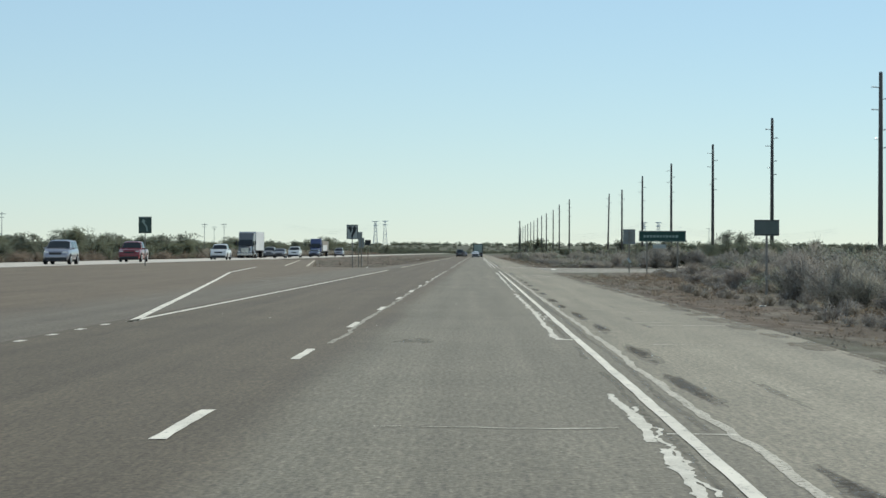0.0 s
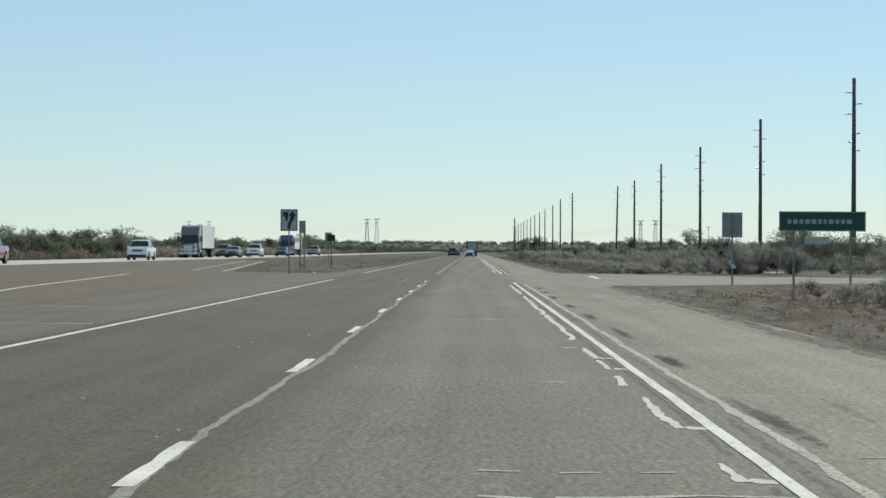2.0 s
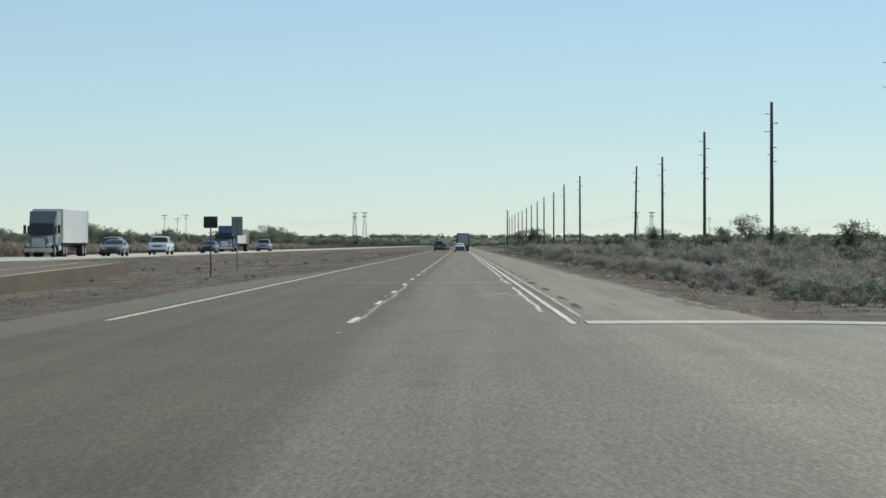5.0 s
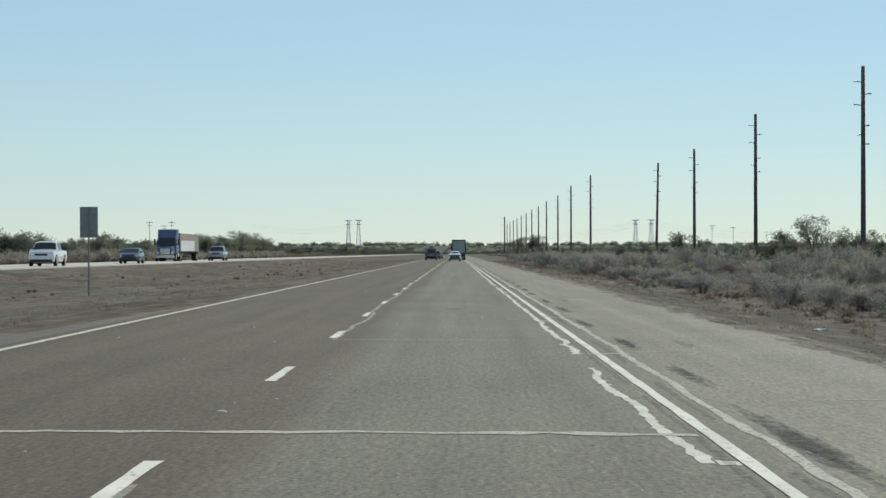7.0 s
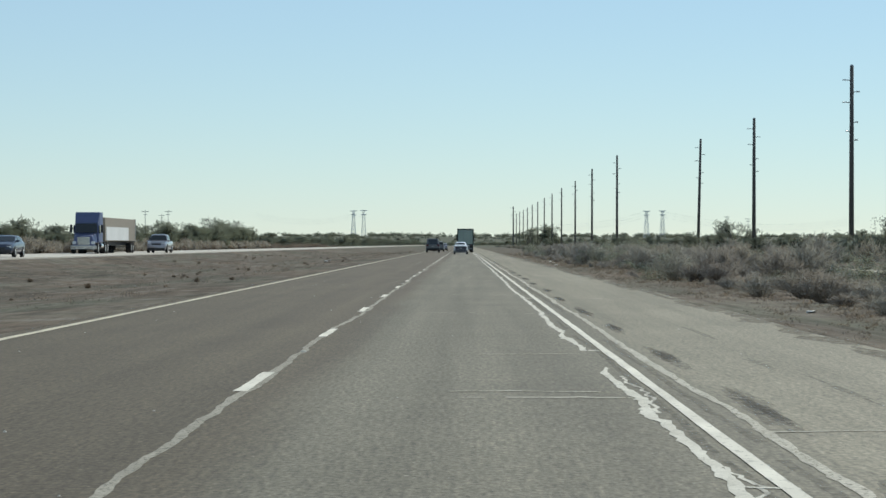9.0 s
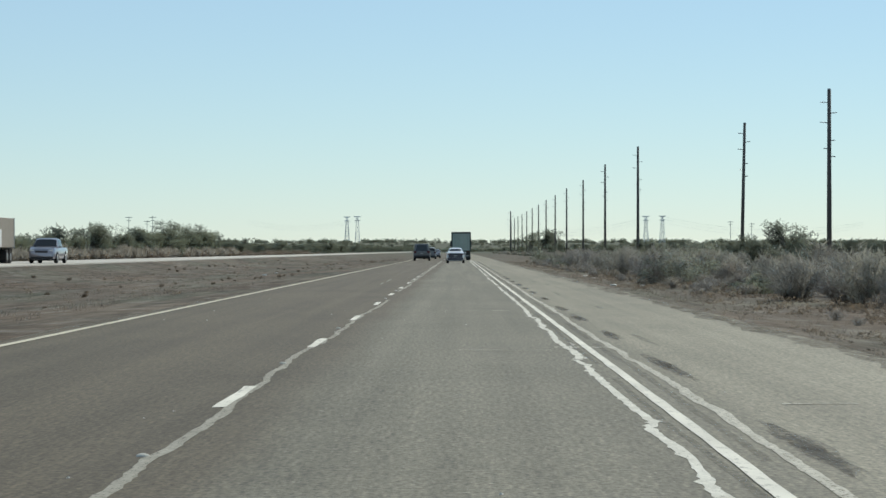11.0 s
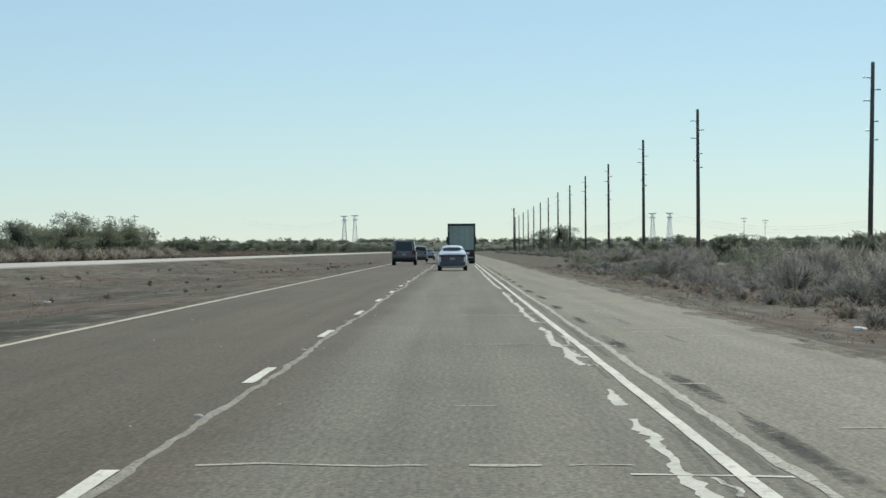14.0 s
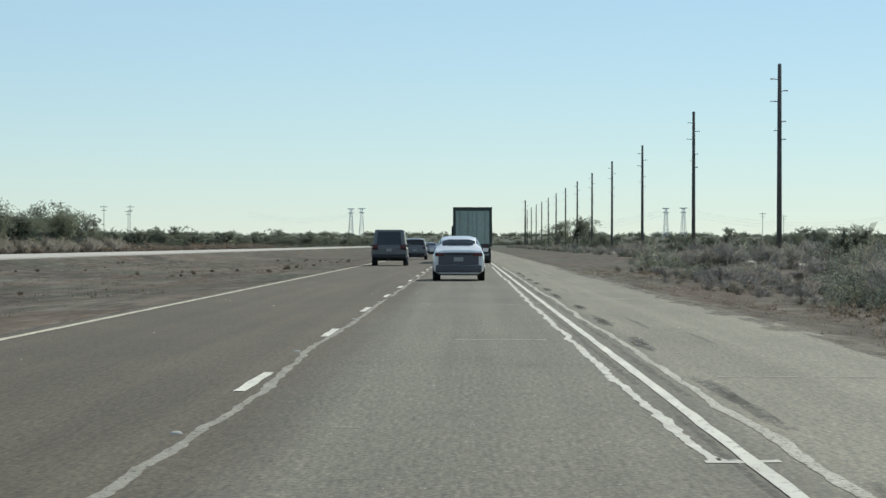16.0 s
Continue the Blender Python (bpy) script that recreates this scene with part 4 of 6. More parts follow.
def guide_sign(at):
    s = thing("guide_sign", at, "long green street guide sign with a white border", "road sign")
    for x in (-0.9, 0.9):
        post_part(s, x, 2.6)
    p = panel(s, -1.37, 1.37, 2.12, 2.75, -0.006, M["sign_green"])
    for a in ((-1.35, 1.35, 2.716, 2.73), (-1.35, 1.35, 2.14, 2.154), (-1.35, -1.336, 2.154, 2.716), (1.336, 1.35, 2.154, 2.716)):
        panel(p, *a, -0.014, M["sign_white"], "border", th=0.002)
    x = -1.1
    rr = random.Random(3)
    while x < 0.95:
        w = rr.uniform(0.10, 0.17)
        panel(p, x, x + w, 2.36, 2.50, -0.0145, M["sign_letter"], "lettering_bar", th=0.002)
        x += w + 0.06
    panel(s, -0.55, 0.22, 1.72, 1.95, -0.02, M["sign_white"], "lower_plate", "small white plate")


guide_sign(pose(11.0, 140.4, ground_z(11, 140.4)))


# ---------------------------------------------------------------- plants
def leaf_cloud(rng, centres, per, size, flat=0.8):
    """Small pointed leaves scattered through clumps."""
    quads = []
    for cx, cy, cz, rad in centres:
        for _ in range(per):
            d = Vector((rng.gauss(0, 1), rng.gauss(0, 1), rng.gauss(0, flat)))
            d.normalize()
            d *= rad * rng.random() ** 0.45
            c = Vector((cx, cy, max(0.03, cz + d.z))) + Vector((d.x, d.y, 0))
            u = Vector((rng.uniform(-1, 1), rng.uniform(-1, 1), rng.uniform(-0.4, 1.0))).normalized()
            w = u.cross(Vector((rng.uniform(-1, 1), rng.uniform(-1, 1), rng.uniform(-1, 1)))).normalized()
            s = size * rng.uniform(0.6, 1.5)
            quads.append([c - w * s * 0.30, c + w * s * 0.32, c + u * s])
    return quads


def outward(v):
    """Crown-like normals: away from the middle of the plant, with some lift."""
    n = v - np.array((0.0, 0.0, 0.45 * v[:, 2].max()))
    n /= np.maximum(1e-6, np.linalg.norm(n, axis=1, keepdims=True))
    n[:, 2] += 0.55
    return n / np.linalg.norm(n, axis=1, keepdims=True)


def set_normals(me, n):
    at = me.attributes.new("custom_normal", "FLOAT_VECTOR", "POINT")
    at.data.foreach_set("vector", np.ascontiguousarray(n, dtype=np.float32).ravel())
    me.polygons.foreach_set("use_smooth", [True] * len(me.polygons))


def quads_mesh(name, quads, material, crown=False):
    verts, k = [tuple(p) for q in quads for p in q], len(quads[0])
    me = bpy.data.meshes.new(name)
    me.from_pydata(verts, [], [tuple(range(k * i, k * i + k)) for i in range(len(quads))])
    me.materials.append(material)
    if crown:
        set_normals(me, outward(np.array(verts)))
    return me


def bush_shape(rng, height, width, clumps, per, size, upright=False):
    cs, stems = [], []
    for _ in range(clumps):
        a = rng.uniform(0, 2 * math.pi)
        k = rng.random() ** 0.6
        top = height * (1 - 0.5 * k * k) * rng.uniform(0.75, 1.0)
        z = top * (rng.uniform(0.10, 0.92) if not upright else rng.uniform(0.5, 0.95))
        x, y = math.cos(a) * k * width / 2, math.sin(a) * k * width / 2
        cs.append((x, y, z, rng.uniform(0.13, 0.26) * height * 0.8))
        if len(stems) < 14:
            stems.append(((x * 0.12, y * 0.12, 0), (x * 0.6, y * 0.6, z * 0.6), (x, y, z)))
    return leaf_cloud(rng, cs, per, size), stems


def stems_mesh(name, stems, r0):
    bm = bmesh.new()
    for a, b, c in stems:
        tube(bm, a, b, r0, r0 * 0.6, 5)
        tube(bm, b, c, r0 * 0.6, r0 * 0.2, 5)
    me = bpy.data.meshes.new(name)
    bm.to_mesh(me)
    bm.free()
    me.materials.append(M["bark"])
    return me


def plant(name, quads, stems, leaf_mat, r0, label, category, group):
    t = thing(name, None, label, category, group)
    c = new("crown", quads_mesh("crown", quads, leaf_mat, True))
    c.parent = t
    s = new("trunk", stems_mesh("trunk", stems, r0))
    s.parent = t
    return t


def twig_shape(rng, height, width, stems, per):
    """A bare desert shrub: many thin stems that fan out from the base, each with fine side twigs."""
    blades, limbs = [], []
    for i in range(stems):
        a, k = rng.uniform(0, 2 * math.pi), rng.random() ** 0.55
        top = Vector((math.cos(a) * k * width / 2, math.sin(a) * k * width / 2, height * (1.02 - 0.45 * k * k) * rng.uniform(0.7, 1.0)))
        root = Vector((top.x * 0.15, top.y * 0.15, 0.0))
        mid = root.lerp(top, 0.5) + Vector((-top.x * 0.08, -top.y * 0.08, height * 0.10))
        if i < 16:
            limbs.append((tuple(root), tuple(mid), tuple(top)))
        for _ in range(per):
            t = rng.random() ** 0.75
            c = root.lerp(mid, t).lerp(mid.lerp(top, t), t) + Vector((rng.gauss(0, 0.07), rng.gauss(0, 0.07), rng.gauss(0, 0.05)))
            c.z = max(0.02, c.z)
            u = ((top - root).normalized() * 0.8 + Vector((rng.gauss(0, 0.6), rng.gauss(0, 0.6), rng.gauss(0.15, 0.5)))).normalized()
            w = u.cross(Vector((rng.uniform(-1, 1), rng.uniform(-1, 1), rng.uniform(-1, 1)))).normalized() * rng.uniform(0.010, 0.020)
            blades.append([c - w, c + w, c + u * rng.uniform(0.12, 0.34)])
    return blades, limbs


prng = random.Random(21)
kinds = []
for h, w, kind in ((1.7, 2.6, "twig"), (2.0, 2.8, "bush"), (1.5, 2.2, "twig_brown"), (1.9, 3.2, "twig"), (2.3, 3.0, "bush"), (1.2, 1.9, "twig_brown"), (1.6, 2.4, "twig"), (1.4, 2.6, "bush")):
    q, st = bush_shape(prng, h, w, 84, 48, 0.10) if kind == "bush" else twig_shape(prng, h, w, 74, 44)
    label = {"twig": "grey leafless desert shrub of fine upright twigs", "twig_brown": "dry brown desert shrub with bare twigs", "bush": "dusty olive-green desert shrub on bare soil"}[kind]
    kinds.append(dict(q=q, st=st, mat=kind, h=h, label=label))
bare = [k for k in kinds if k["mat"] != "bush"]
green = [k for k in kinds if k["mat"] == "bush"]
for k in kinds:
    k["src"] = plant("shrub", k["q"], k["st"], M[k["mat"]], 0.025, k["label"], "shrub", "roadside shrubs")
    k["used"] = False


def tree_shape(rng, height, width):
    cs, stems = [], []
    trunk = height * 0.22
    for _ in range(9):
        a = rng.uniform(0, 2 * math.pi)
        k = rng.uniform(0.35, 0.95)
        x, y, z = math.cos(a) * k * width * 0.42, math.sin(a) * k * width * 0.42, height * rng.uniform(0.45, 0.88)
        stems.append(((0, 0, trunk), (x * 0.45, y * 0.45, trunk + (z - trunk) * 0.6), (x, y, z)))
        for _ in range(7):
            cs.append((x + rng.gauss(0, width * 0.1), y + rng.gauss(0, width * 0.1), z + rng.gauss(0, height * 0.09), rng.uniform(0.10, 0.17) * height))
    for _ in range(14):
        a = rng.uniform(0, 2 * math.pi)
        cs.append((math.cos(a) * width * 0.42, math.sin(a) * width * 0.42, height * rng.uniform(0.12, 0.4), 0.14 * height))
    stems.append(((0, 0, -0.2), (0.05, 0.02, trunk * 0.5), (0, 0, trunk)))
    return leaf_cloud(rng, cs, 44, 0.24), stems


trees = []
for h, w in ((4.4, 5.0), (3.6, 4.6), (5.2, 5.2), (3.0, 4.4), (4.0, 6.0)):
    q, st = tree_shape(prng, h, w)
    t = plant("mesquite_tree", q, st, M["tree"], 0.10, "low spreading mesquite tree with dark olive leaves", "tree", "desert trees")
    trees.append(dict(q=q, st=st, src=t, used=False, h=h, mat="tree"))


def put(k, x, y, s, rz, wide=1.0):
    m = pose(x, y, ground_z(x, y) - 0.04, 0, 0, rz) @ Matrix.Diagonal((s * wide * prng.uniform(0.85, 1.3), s * wide, s * prng.uniform(0.85, 1.15), 1))
    if not k["used"]:
        k["src"].matrix_world = m
        k["used"] = True
    else:
        c = copy_thing(k["src"], Matrix.Identity(4))
        c.matrix_world = m


def clear(x, y):
    """No plants on the side road, at its mouth or before the signs."""
    if x > 0 and CROSS[0] - 14 - 0.18 * max(0, x - 14) < y < CROSS[1] + 4 - 0.18 * max(0, x - 14):
        return False
    return not any(abs(x - sx) < 1.3 and sy - 5 < y < sy + 1.5 for sx, sy in ((10.35, 84.6), (11.0, 140.4), (10.3, 160.0)))


def open_soil(x, y):
    """Bare stretches between the front shrubs and the track."""
    if 12.8 < x < 21.5 and 573 < y < 628:
        return noise.noise(Vector((x * 0.12, y * 0.05, 4.0))) > -0.15
    return 12.4 < x < 23.0 and 375 < y < 490 and noise.noise(Vector((x * 0.1, y * 0.045, 9.0))) > -0.22


# shrubs along the right verge: bare ones before, green ones behind, in loose clumps with open soil between
y = 40.0
while y < 640:
    y += prng.uniform(1.5, 3.0)
    thick = noise.noise(Vector((3.3, y * 0.035, 2.0)))
    low_ground = 524 < y < 556 or 573 < y < 628 or y < 64
    x = prng.uniform(8.6, 12.8) if 205 < y < 470 else prng.uniform(9.4, 13.5)
    if 556 < y < 573:
        x = prng.uniform(8.4, 12.0)
    if y < 150:
        x += 0.4 + 1.2 * smooth01((y - 95) / 25)
    if not clear(x, y):
        continue
    if 205 < y < 372 or 104 < y < 150:
        s, wide = prng.uniform(0.28, 0.56), 1.7
    elif low_ground or thick < -0.12 and y > 470:
        s, wide = prng.uniform(0.25, 0.48), 1.8
    else:
        s, wide = prng.uniform(0.6, 0.92), 1.15
    put(prng.choice(green) if prng.random() < (0.30 if 560 < y < 640 else 0.14) else prng.choice(bare), x, y, s, prng.uniform(0, 360), wide)
y = 45.0
while y < 640:
    y += prng.uniform(2.2, 4.4)
    x = prng.uniform(13.2, 17.5)
    if clear(x, y) and not open_soil(x, y) and noise.noise(Vector((7.7, y * 0.04, 5.0))) > -0.25:
        put(prng.choice(bare) if prng.random() < 0.6 else prng.choice(green), x, y, prng.uniform(0.4, 0.7) if 205 < y < 372 else prng.uniform(0.6, 0.95), prng.uniform(0, 360))

# taller shrubs beside the guide sign
for x, y, i, s in ((14.4, 134.0, 1, 0.62), (15.2, 127.0, 4, 0.8), (14.6, 118.0, 3, 0.8), (14.6, 109.0, 0, 1.0), (15.6, 206.5, 3, 1.0), (17.2, 209.0, 0, 1.1), (18.9, 206.0, 6, 1.1), (16.4, 213.0, 3, 1.0)):
    put(kinds[i], x, y, s, prng.uniform(0, 360))
# dense domed mesquites past the junction
for x, y, h, w in ((25.6, 246.0, 3.0, 7.4), (30.2, 245.0, 3.15, 7.0), (28.5, 251.0, 3.3, 7.5), (22.0, 270.0, 2.7, 1.6)):
    q, st = bush_shape(prng, h, w, 150, 60, 0.17)
    ob = plant("mesquite_tree", q, st, M["tree"], 0.06, "wide domed mesquite with dense grey-green leaves" if w > 3 else "slim young mesquite standing above the scrub", "tree", "desert trees")
    ob.matrix_world = pose(x, y, ground_z(x, y) - 0.04)

# single larger trees
for x, y, i, s in ((31.0, 300.0, 2, 0.68), (34.0, 318.0, 0, 0.78), (36.0, 485.0, 0, 0.75), (39.5, 490.0, 2, 0.92), (43.0, 482.0, 4, 1.1), (22.0, 1085.0, 2, 1.4),
                   (26.0, 1095.0, 0, 1.6), (30.0, 1100.0, 2, 1.25), (18.5, 210.0, 3, 0.6), (40.0, 640.0, 0, 1.1), (19.6, 505.0, 1, 0.56)):
    put(trees[i], x, y, s, prng.uniform(0, 360))
for x, y, i, s in ((-45.0, 723.0, 2, 0.98), (-45.5, 748.0, 0, 1.05), (-47.0, 757.0, 4, 1.1), (-46.0, 768.0, 0, 1.1), (-48.0, 780.0, 2, 1.0), (-45.0, 640.0, 0, 1.1), (-45.0, 262.0, 0, 0.95), (-46.0, 270.0, 2, 0.9), (-45.0, 279.0, 4, 1.0), (-45.5, 325.0, 0, 0.9), (-46.0, 334.0, 4, 1.0), (-45.0, 446.0, 2, 0.85), (-46.0, 455.0, 0, 1.0), (-45.0, 466.0, 4, 1.0), (-45.5, 692.0, 0, 1.05), (-46.5, 702.0, 2, 0.95), (-45.0, 712.0, 4, 1.05), (-46.0, 735.0, 2, 1.1), (-47.0, 795.0, 0, 1.1)):
    put(trees[i], x, y, s * (0.84 if y < 620 else 0.97), prng.uniform(0, 360))
# trees beyond the opposite carriageway
y = 190.0
while y < 760:
    y += prng.uniform(3.5, 7.5)
    put(prng.choice(trees), -prng.uniform(44, 50), y, prng.uniform(0.45, 0.72) * (1.0 if y < 620 else 1.12), prng.uniform(0, 360))


def joined(name, items, material, label, category):
    """Many plants as one mesh: leaf cards of the given shapes, moved, turned and scaled."""
    vs, ns, n = [], [], 0
    for q, x, y, s, rz, keep in items:
        a = np.array([[tuple(p) for p in quad] for quad in q[::keep]], dtype=np.float64)
        c, sn = math.cos(rz), math.sin(rz)
        g = s * keep ** 0.48
        mid = a.mean(axis=1, keepdims=True)
        a = mid * s + (a - mid) * g
        ns.append(outward(a.reshape(-1, 3)))
        ns[-1] = ns[-1] @ np.array(((c, sn, 0), (-sn, c, 0), (0, 0, 1)))
        b = a.copy()
        b[..., 0] = a[..., 0] * c - a[..., 1] * sn + x
        b[..., 1] = a[..., 0] * sn + a[..., 1] * c + y
        b[..., 2] = a[..., 2] + ground_z(x, y) - 0.04
        vs.append(b.reshape(-1, 3))
        n += len(b)
    v = np.concatenate(vs)
    me = bpy.data.meshes.new(name)
    me.vertices.add(len(v))
    me.vertices.foreach_set("co", v.ravel())
    me.loops.add(3 * n)
    me.loops.foreach_set("vertex_index", np.arange(3 * n, dtype=np.int32))
    me.polygons.add(n)
    me.polygons.foreach_set("loop_start", np.arange(0, 3 * n, 3, dtype=np.int32))
    me.update()
    me.validate()
    set_normals(me, np.concatenate(ns))
    me.materials.append(material)
    return tagged(new(name, me), label, category, kind="stuff")


far = {"bush": [], "twig": [], "twig_brown": []}
for _ in range(1900):
    y = 60 + 1500 * prng.random() ** 1.25
    x = 16.5 + 80 * prng.random() ** 1.6 * (0.35 + y / 700)
    if clear(x, y) and not open_soil(x, y) and not 19.0 < x - 0.006 * (y - 400) < 22.6:
        k = prng.choice(green if prng.random() < 0.25 + 0.5 * smooth01((x - 22) / 16) else bare)
        far[k["mat"]].append((k["q"], x, y, prng.uniform(0.7, 1.15) * (0.62 if x < 25 and y > 200 else 1.0), prng.uniform(0, 6.28), 4 if y < 420 else 12))
joined("far_scrub", far["bush"], M["bush"], "wide stand of olive-grey desert scrub", "scrub")
joined("far_twig_scrub", far["twig"], M["twig"], "grey leafless scrub standing between the green shrubs", "scrub")
joined("far_dry_scrub", far["twig_brown"], M["twig_brown"], "dry brown scrub between the green shrubs", "scrub")
belt, far_green = [], []
for _ in range(650):
    y = 180 + 2600 * prng.random() ** 1.3
    x = -45 - 65 * prng.random() ** 1.4
    k = prng.choice(trees)
    belt.append((k["q"], x, y, prng.uniform(0.55, 0.88) * (1.0 if y < 620 else 1.08), prng.uniform(0, 6.28), 6 if y < 900 else 14))
for _ in range(1500):
    y = prng.uniform(2480, 3700)
    far_green.append((prng.choice(green)["q"], prng.uniform(-700, 760), y, prng.uniform(2.0, 3.4) if y > 3100 else prng.uniform(1.2, 2.0), prng.uniform(0, 6.28), 26))
for _ in range(800):
    far_green.append((prng.choice(green)["q"], prng.uniform(-460, 470), prng.uniform(2405, 2470), prng.uniform(1.7, 2.5), prng.uniform(0, 6.28), 26))
for _ in range(330):
    y = 620 + 1700 * prng.random()
    k = prng.choice(trees)
    belt.append((k["q"], 24 + 110 * prng.random(), y, prng.uniform(0.35, 0.75), prng.uniform(0, 6.28), 12))
for _ in range(330):
    y = 110 + 900 * prng.random()
    x = 26 + 60 * prng.random()
    if clear(x, y):
        k = prng.choice(trees)
        belt.append((k["q"], x, y, prng.uniform(0.42, 0.66), prng.uniform(0, 6.28), 8))
joined("far_tree_line", far_green, M["tree"], "low dark line of far desert trees", "trees")
joined("tree_belt", belt, M["tree"], "belt of dark desert trees beyond the carriageway", "trees")
low = []
for _ in range(520):
    y = 150 + 900 * prng.random()
    low.append((prng.choice(kinds)["q"], -prng.uniform(40.5, 46), y, prng.uniform(0.35, 0.8), prng.uniform(0, 6.28), 20))
under = []
for _ in range(420):
    y = 380 + 420 * prng.random()
    under.append((prng.choice(bare)["q"], -prng.uniform(41.5, 45), y, prng.uniform(0.6, 1.05), prng.uniform(0, 6.28), 8))
joined("far_verge_brush", under, M["twig_brown"], "dry brown brush before the trees of the far verge", "brush")
joined("verge_weeds", low, M["weed"], "reddish dry weeds along the far verge", "weeds")


def grass(name, count, area, seed, label):
    """Dry tufts: thin blades in small bunches."""
    rr = random.Random(seed)
    quads = []
    while count:
        x, y = rr.uniform(area[0], area[1]), rr.uniform(area[2], area[3])
        if noise.noise(Vector((x * 0.25, y * 0.07, seed))) < rr.uniform(-0.35, 0.35) or not clear(x, y):
            count -= 1
            continue
        z, h = ground_z(x, y), rr.uniform(0.04, 0.13)
        for _ in range(6):
            a, l = rr.uniform(0, 6.28), rr.uniform(0.03, 0.12)
            b = Vector((x + rr.uniform(-0.12, 0.12), y + rr.uniform(-0.12, 0.12), z - 0.01))
            w = Vector((math.cos(a + 1.57), math.sin(a + 1.57), 0)) * 0.012
            t = b + Vector((math.cos(a) * l, math.sin(a) * l, h * rr.uniform(0.6, 1.2)))
            quads.append([b - w, b + w, t + w * 0.3, t - w * 0.3])
        count -= 1
    tagged(new(name, quads_mesh(name, quads, M["straw"])), label, "grass", kind="stuff")


brush = {"twig": [], "twig_brown": []}
for _ in range(2600):
    x, y = 7.6 + 9.5 * prng.random() ** 0.9, prng.uniform(38, 640)
    if clear(x, y) and not open_soil(x, y) and not (100 < y < 165 and x < 10.2) and noise.noise(Vector((x * 0.16, y * 0.05, 6.5))) > -0.12:
        k = prng.choice(bare)
        brush[k["mat"]].append((k["q"], x, y, prng.uniform(0.2, 0.5) * (0.55 + 0.05 * (x - 7.6)), prng.uniform(0, 6.28), 9))
joined("low_grey_brush", brush["twig"], M["twig"], "low grey twiggy brush between the shrubs", "brush")
joined("low_brown_brush", brush["twig_brown"], M["twig_brown"], "low brown twiggy brush between the shrubs", "brush")
weeds = [bush_shape(prng, h, w, 10, 9, 0.045)[0] for h, w in ((0.22, 0.42), (0.30, 0.5), (0.16, 0.5))]
small = []
for _ in range(4200):
    x, y = 5.12 + 5.5 * prng.random() ** 0.8, prng.uniform(35, 640)
    if clear(x, y) and noise.noise(Vector((x * 0.5, y * 0.12, 1.5))) > -0.25:
        small.append((prng.choice(weeds), x, y, prng.uniform(0.5, 1.5) * (0.35 + 0.16 * (x - 5)), prng.uniform(0, 6.28), 1))
for _ in range(600):
    x, y = prng.uniform(-26, -8.6), prng.uniform(206, 720)
    if noise.noise(Vector((x * 0.3, y * 0.05, 8.5))) > 0.0:
        small.append((prng.choice(weeds), x, y, prng.uniform(0.3, 1.1), prng.uniform(0, 6.28), 1))
clumps = []
for _ in range(420):
    x, y = prng.uniform(-25, -8.8), prng.uniform(210, 760)
    if noise.noise(Vector((x * 0.2, y * 0.04, 2.5))) > 0.05:
        clumps.append((prng.choice(bare)["q"], x, y, prng.uniform(0.04, 0.15), prng.uniform(0, 6.28), 20))
joined("median_clumps", clumps, M["clump"], "dark brown dead weed clumps in the median", "weeds")
joined("low_scrub", small, M["weed"], "low dry weeds scattered over the bare soil", "weeds")
grass("verge_grass", 2600, (5.2, 10.5, 30, 640), 4, "sparse dry straw tufts on the roadside verge")
grass("median_grass", 9000, (-26.5, -8.2, 203, 720), 9, "sparse dry straw tufts in the median")


def stones(name, count, areas, seed):
    rr = random.Random(seed)
    verts, faces = [], []
    for i in range(count):
        a = areas[i % len(areas)]
        x, y = rr.uniform(a[0], a[1]), rr.uniform(a[2], a[3])
        if not clear(x, y):
            continue
        s, z, o = rr.uniform(0.015, 0.05), ground_z(x, y), len(verts)
        for j in range(5):
            t = j * 1.2566 + rr.uniform(-0.3, 0.3)
            verts.append((x + s * math.cos(t), y + s * math.sin(t), z - 0.01))
        verts.append((x + rr.uniform(-0.3, 0.3) * s, y, z + s * rr.uniform(0.5, 0.9)))
        faces += [(o + j, o + (j + 1) % 5, o + 5) for j in range(5)]
    ob = mesh_object(name, verts, faces, M["stone"])
    tagged(ob, "scattered small pale stones on the soil", "stones", kind="stuff")


stones("verge_stones", 3600, ((5.1, 9.5, 30, 640), (-26, -8, 205, 700)), 8)


def litter(x, y, s, seed):
    """A crumpled white scrap."""
    rr = random.Random(seed)
    bm = bmesh.new()
    bmesh.ops.create_icosphere(bm, subdivisions=2, radius=s)
    for v in bm.verts:
        v.co *= rr.uniform(0.6, 1.2)
        v.co.z = v.co.z * 0.3 + s * 0.22
    ob = part("litter", bm, M["litter"])
    ob.location = (x, y, ground_z(x, y))
    tagged(ob, "crumpled white scrap of litter on the soil", "litter", "roadside litter")


for i, (x, y, s) in enumerate(((7.0, 475.0, 0.16), (7.2, 487.5, 0.2), (6.0, 444.0, 0.2), (7.6, 450.0, 0.14), (7.4, 340.0, 0.16), (-13.0, 520.0, 0.2), (-12.2, 500.0, 0.25), (6.5, 268.0, 0.2), (7.6, 330.0, 0.15), (8.0, 66.0, 0.16), (-9.2, 203.0, 0.14))):
    litter(x, y, s * 0.72, i)


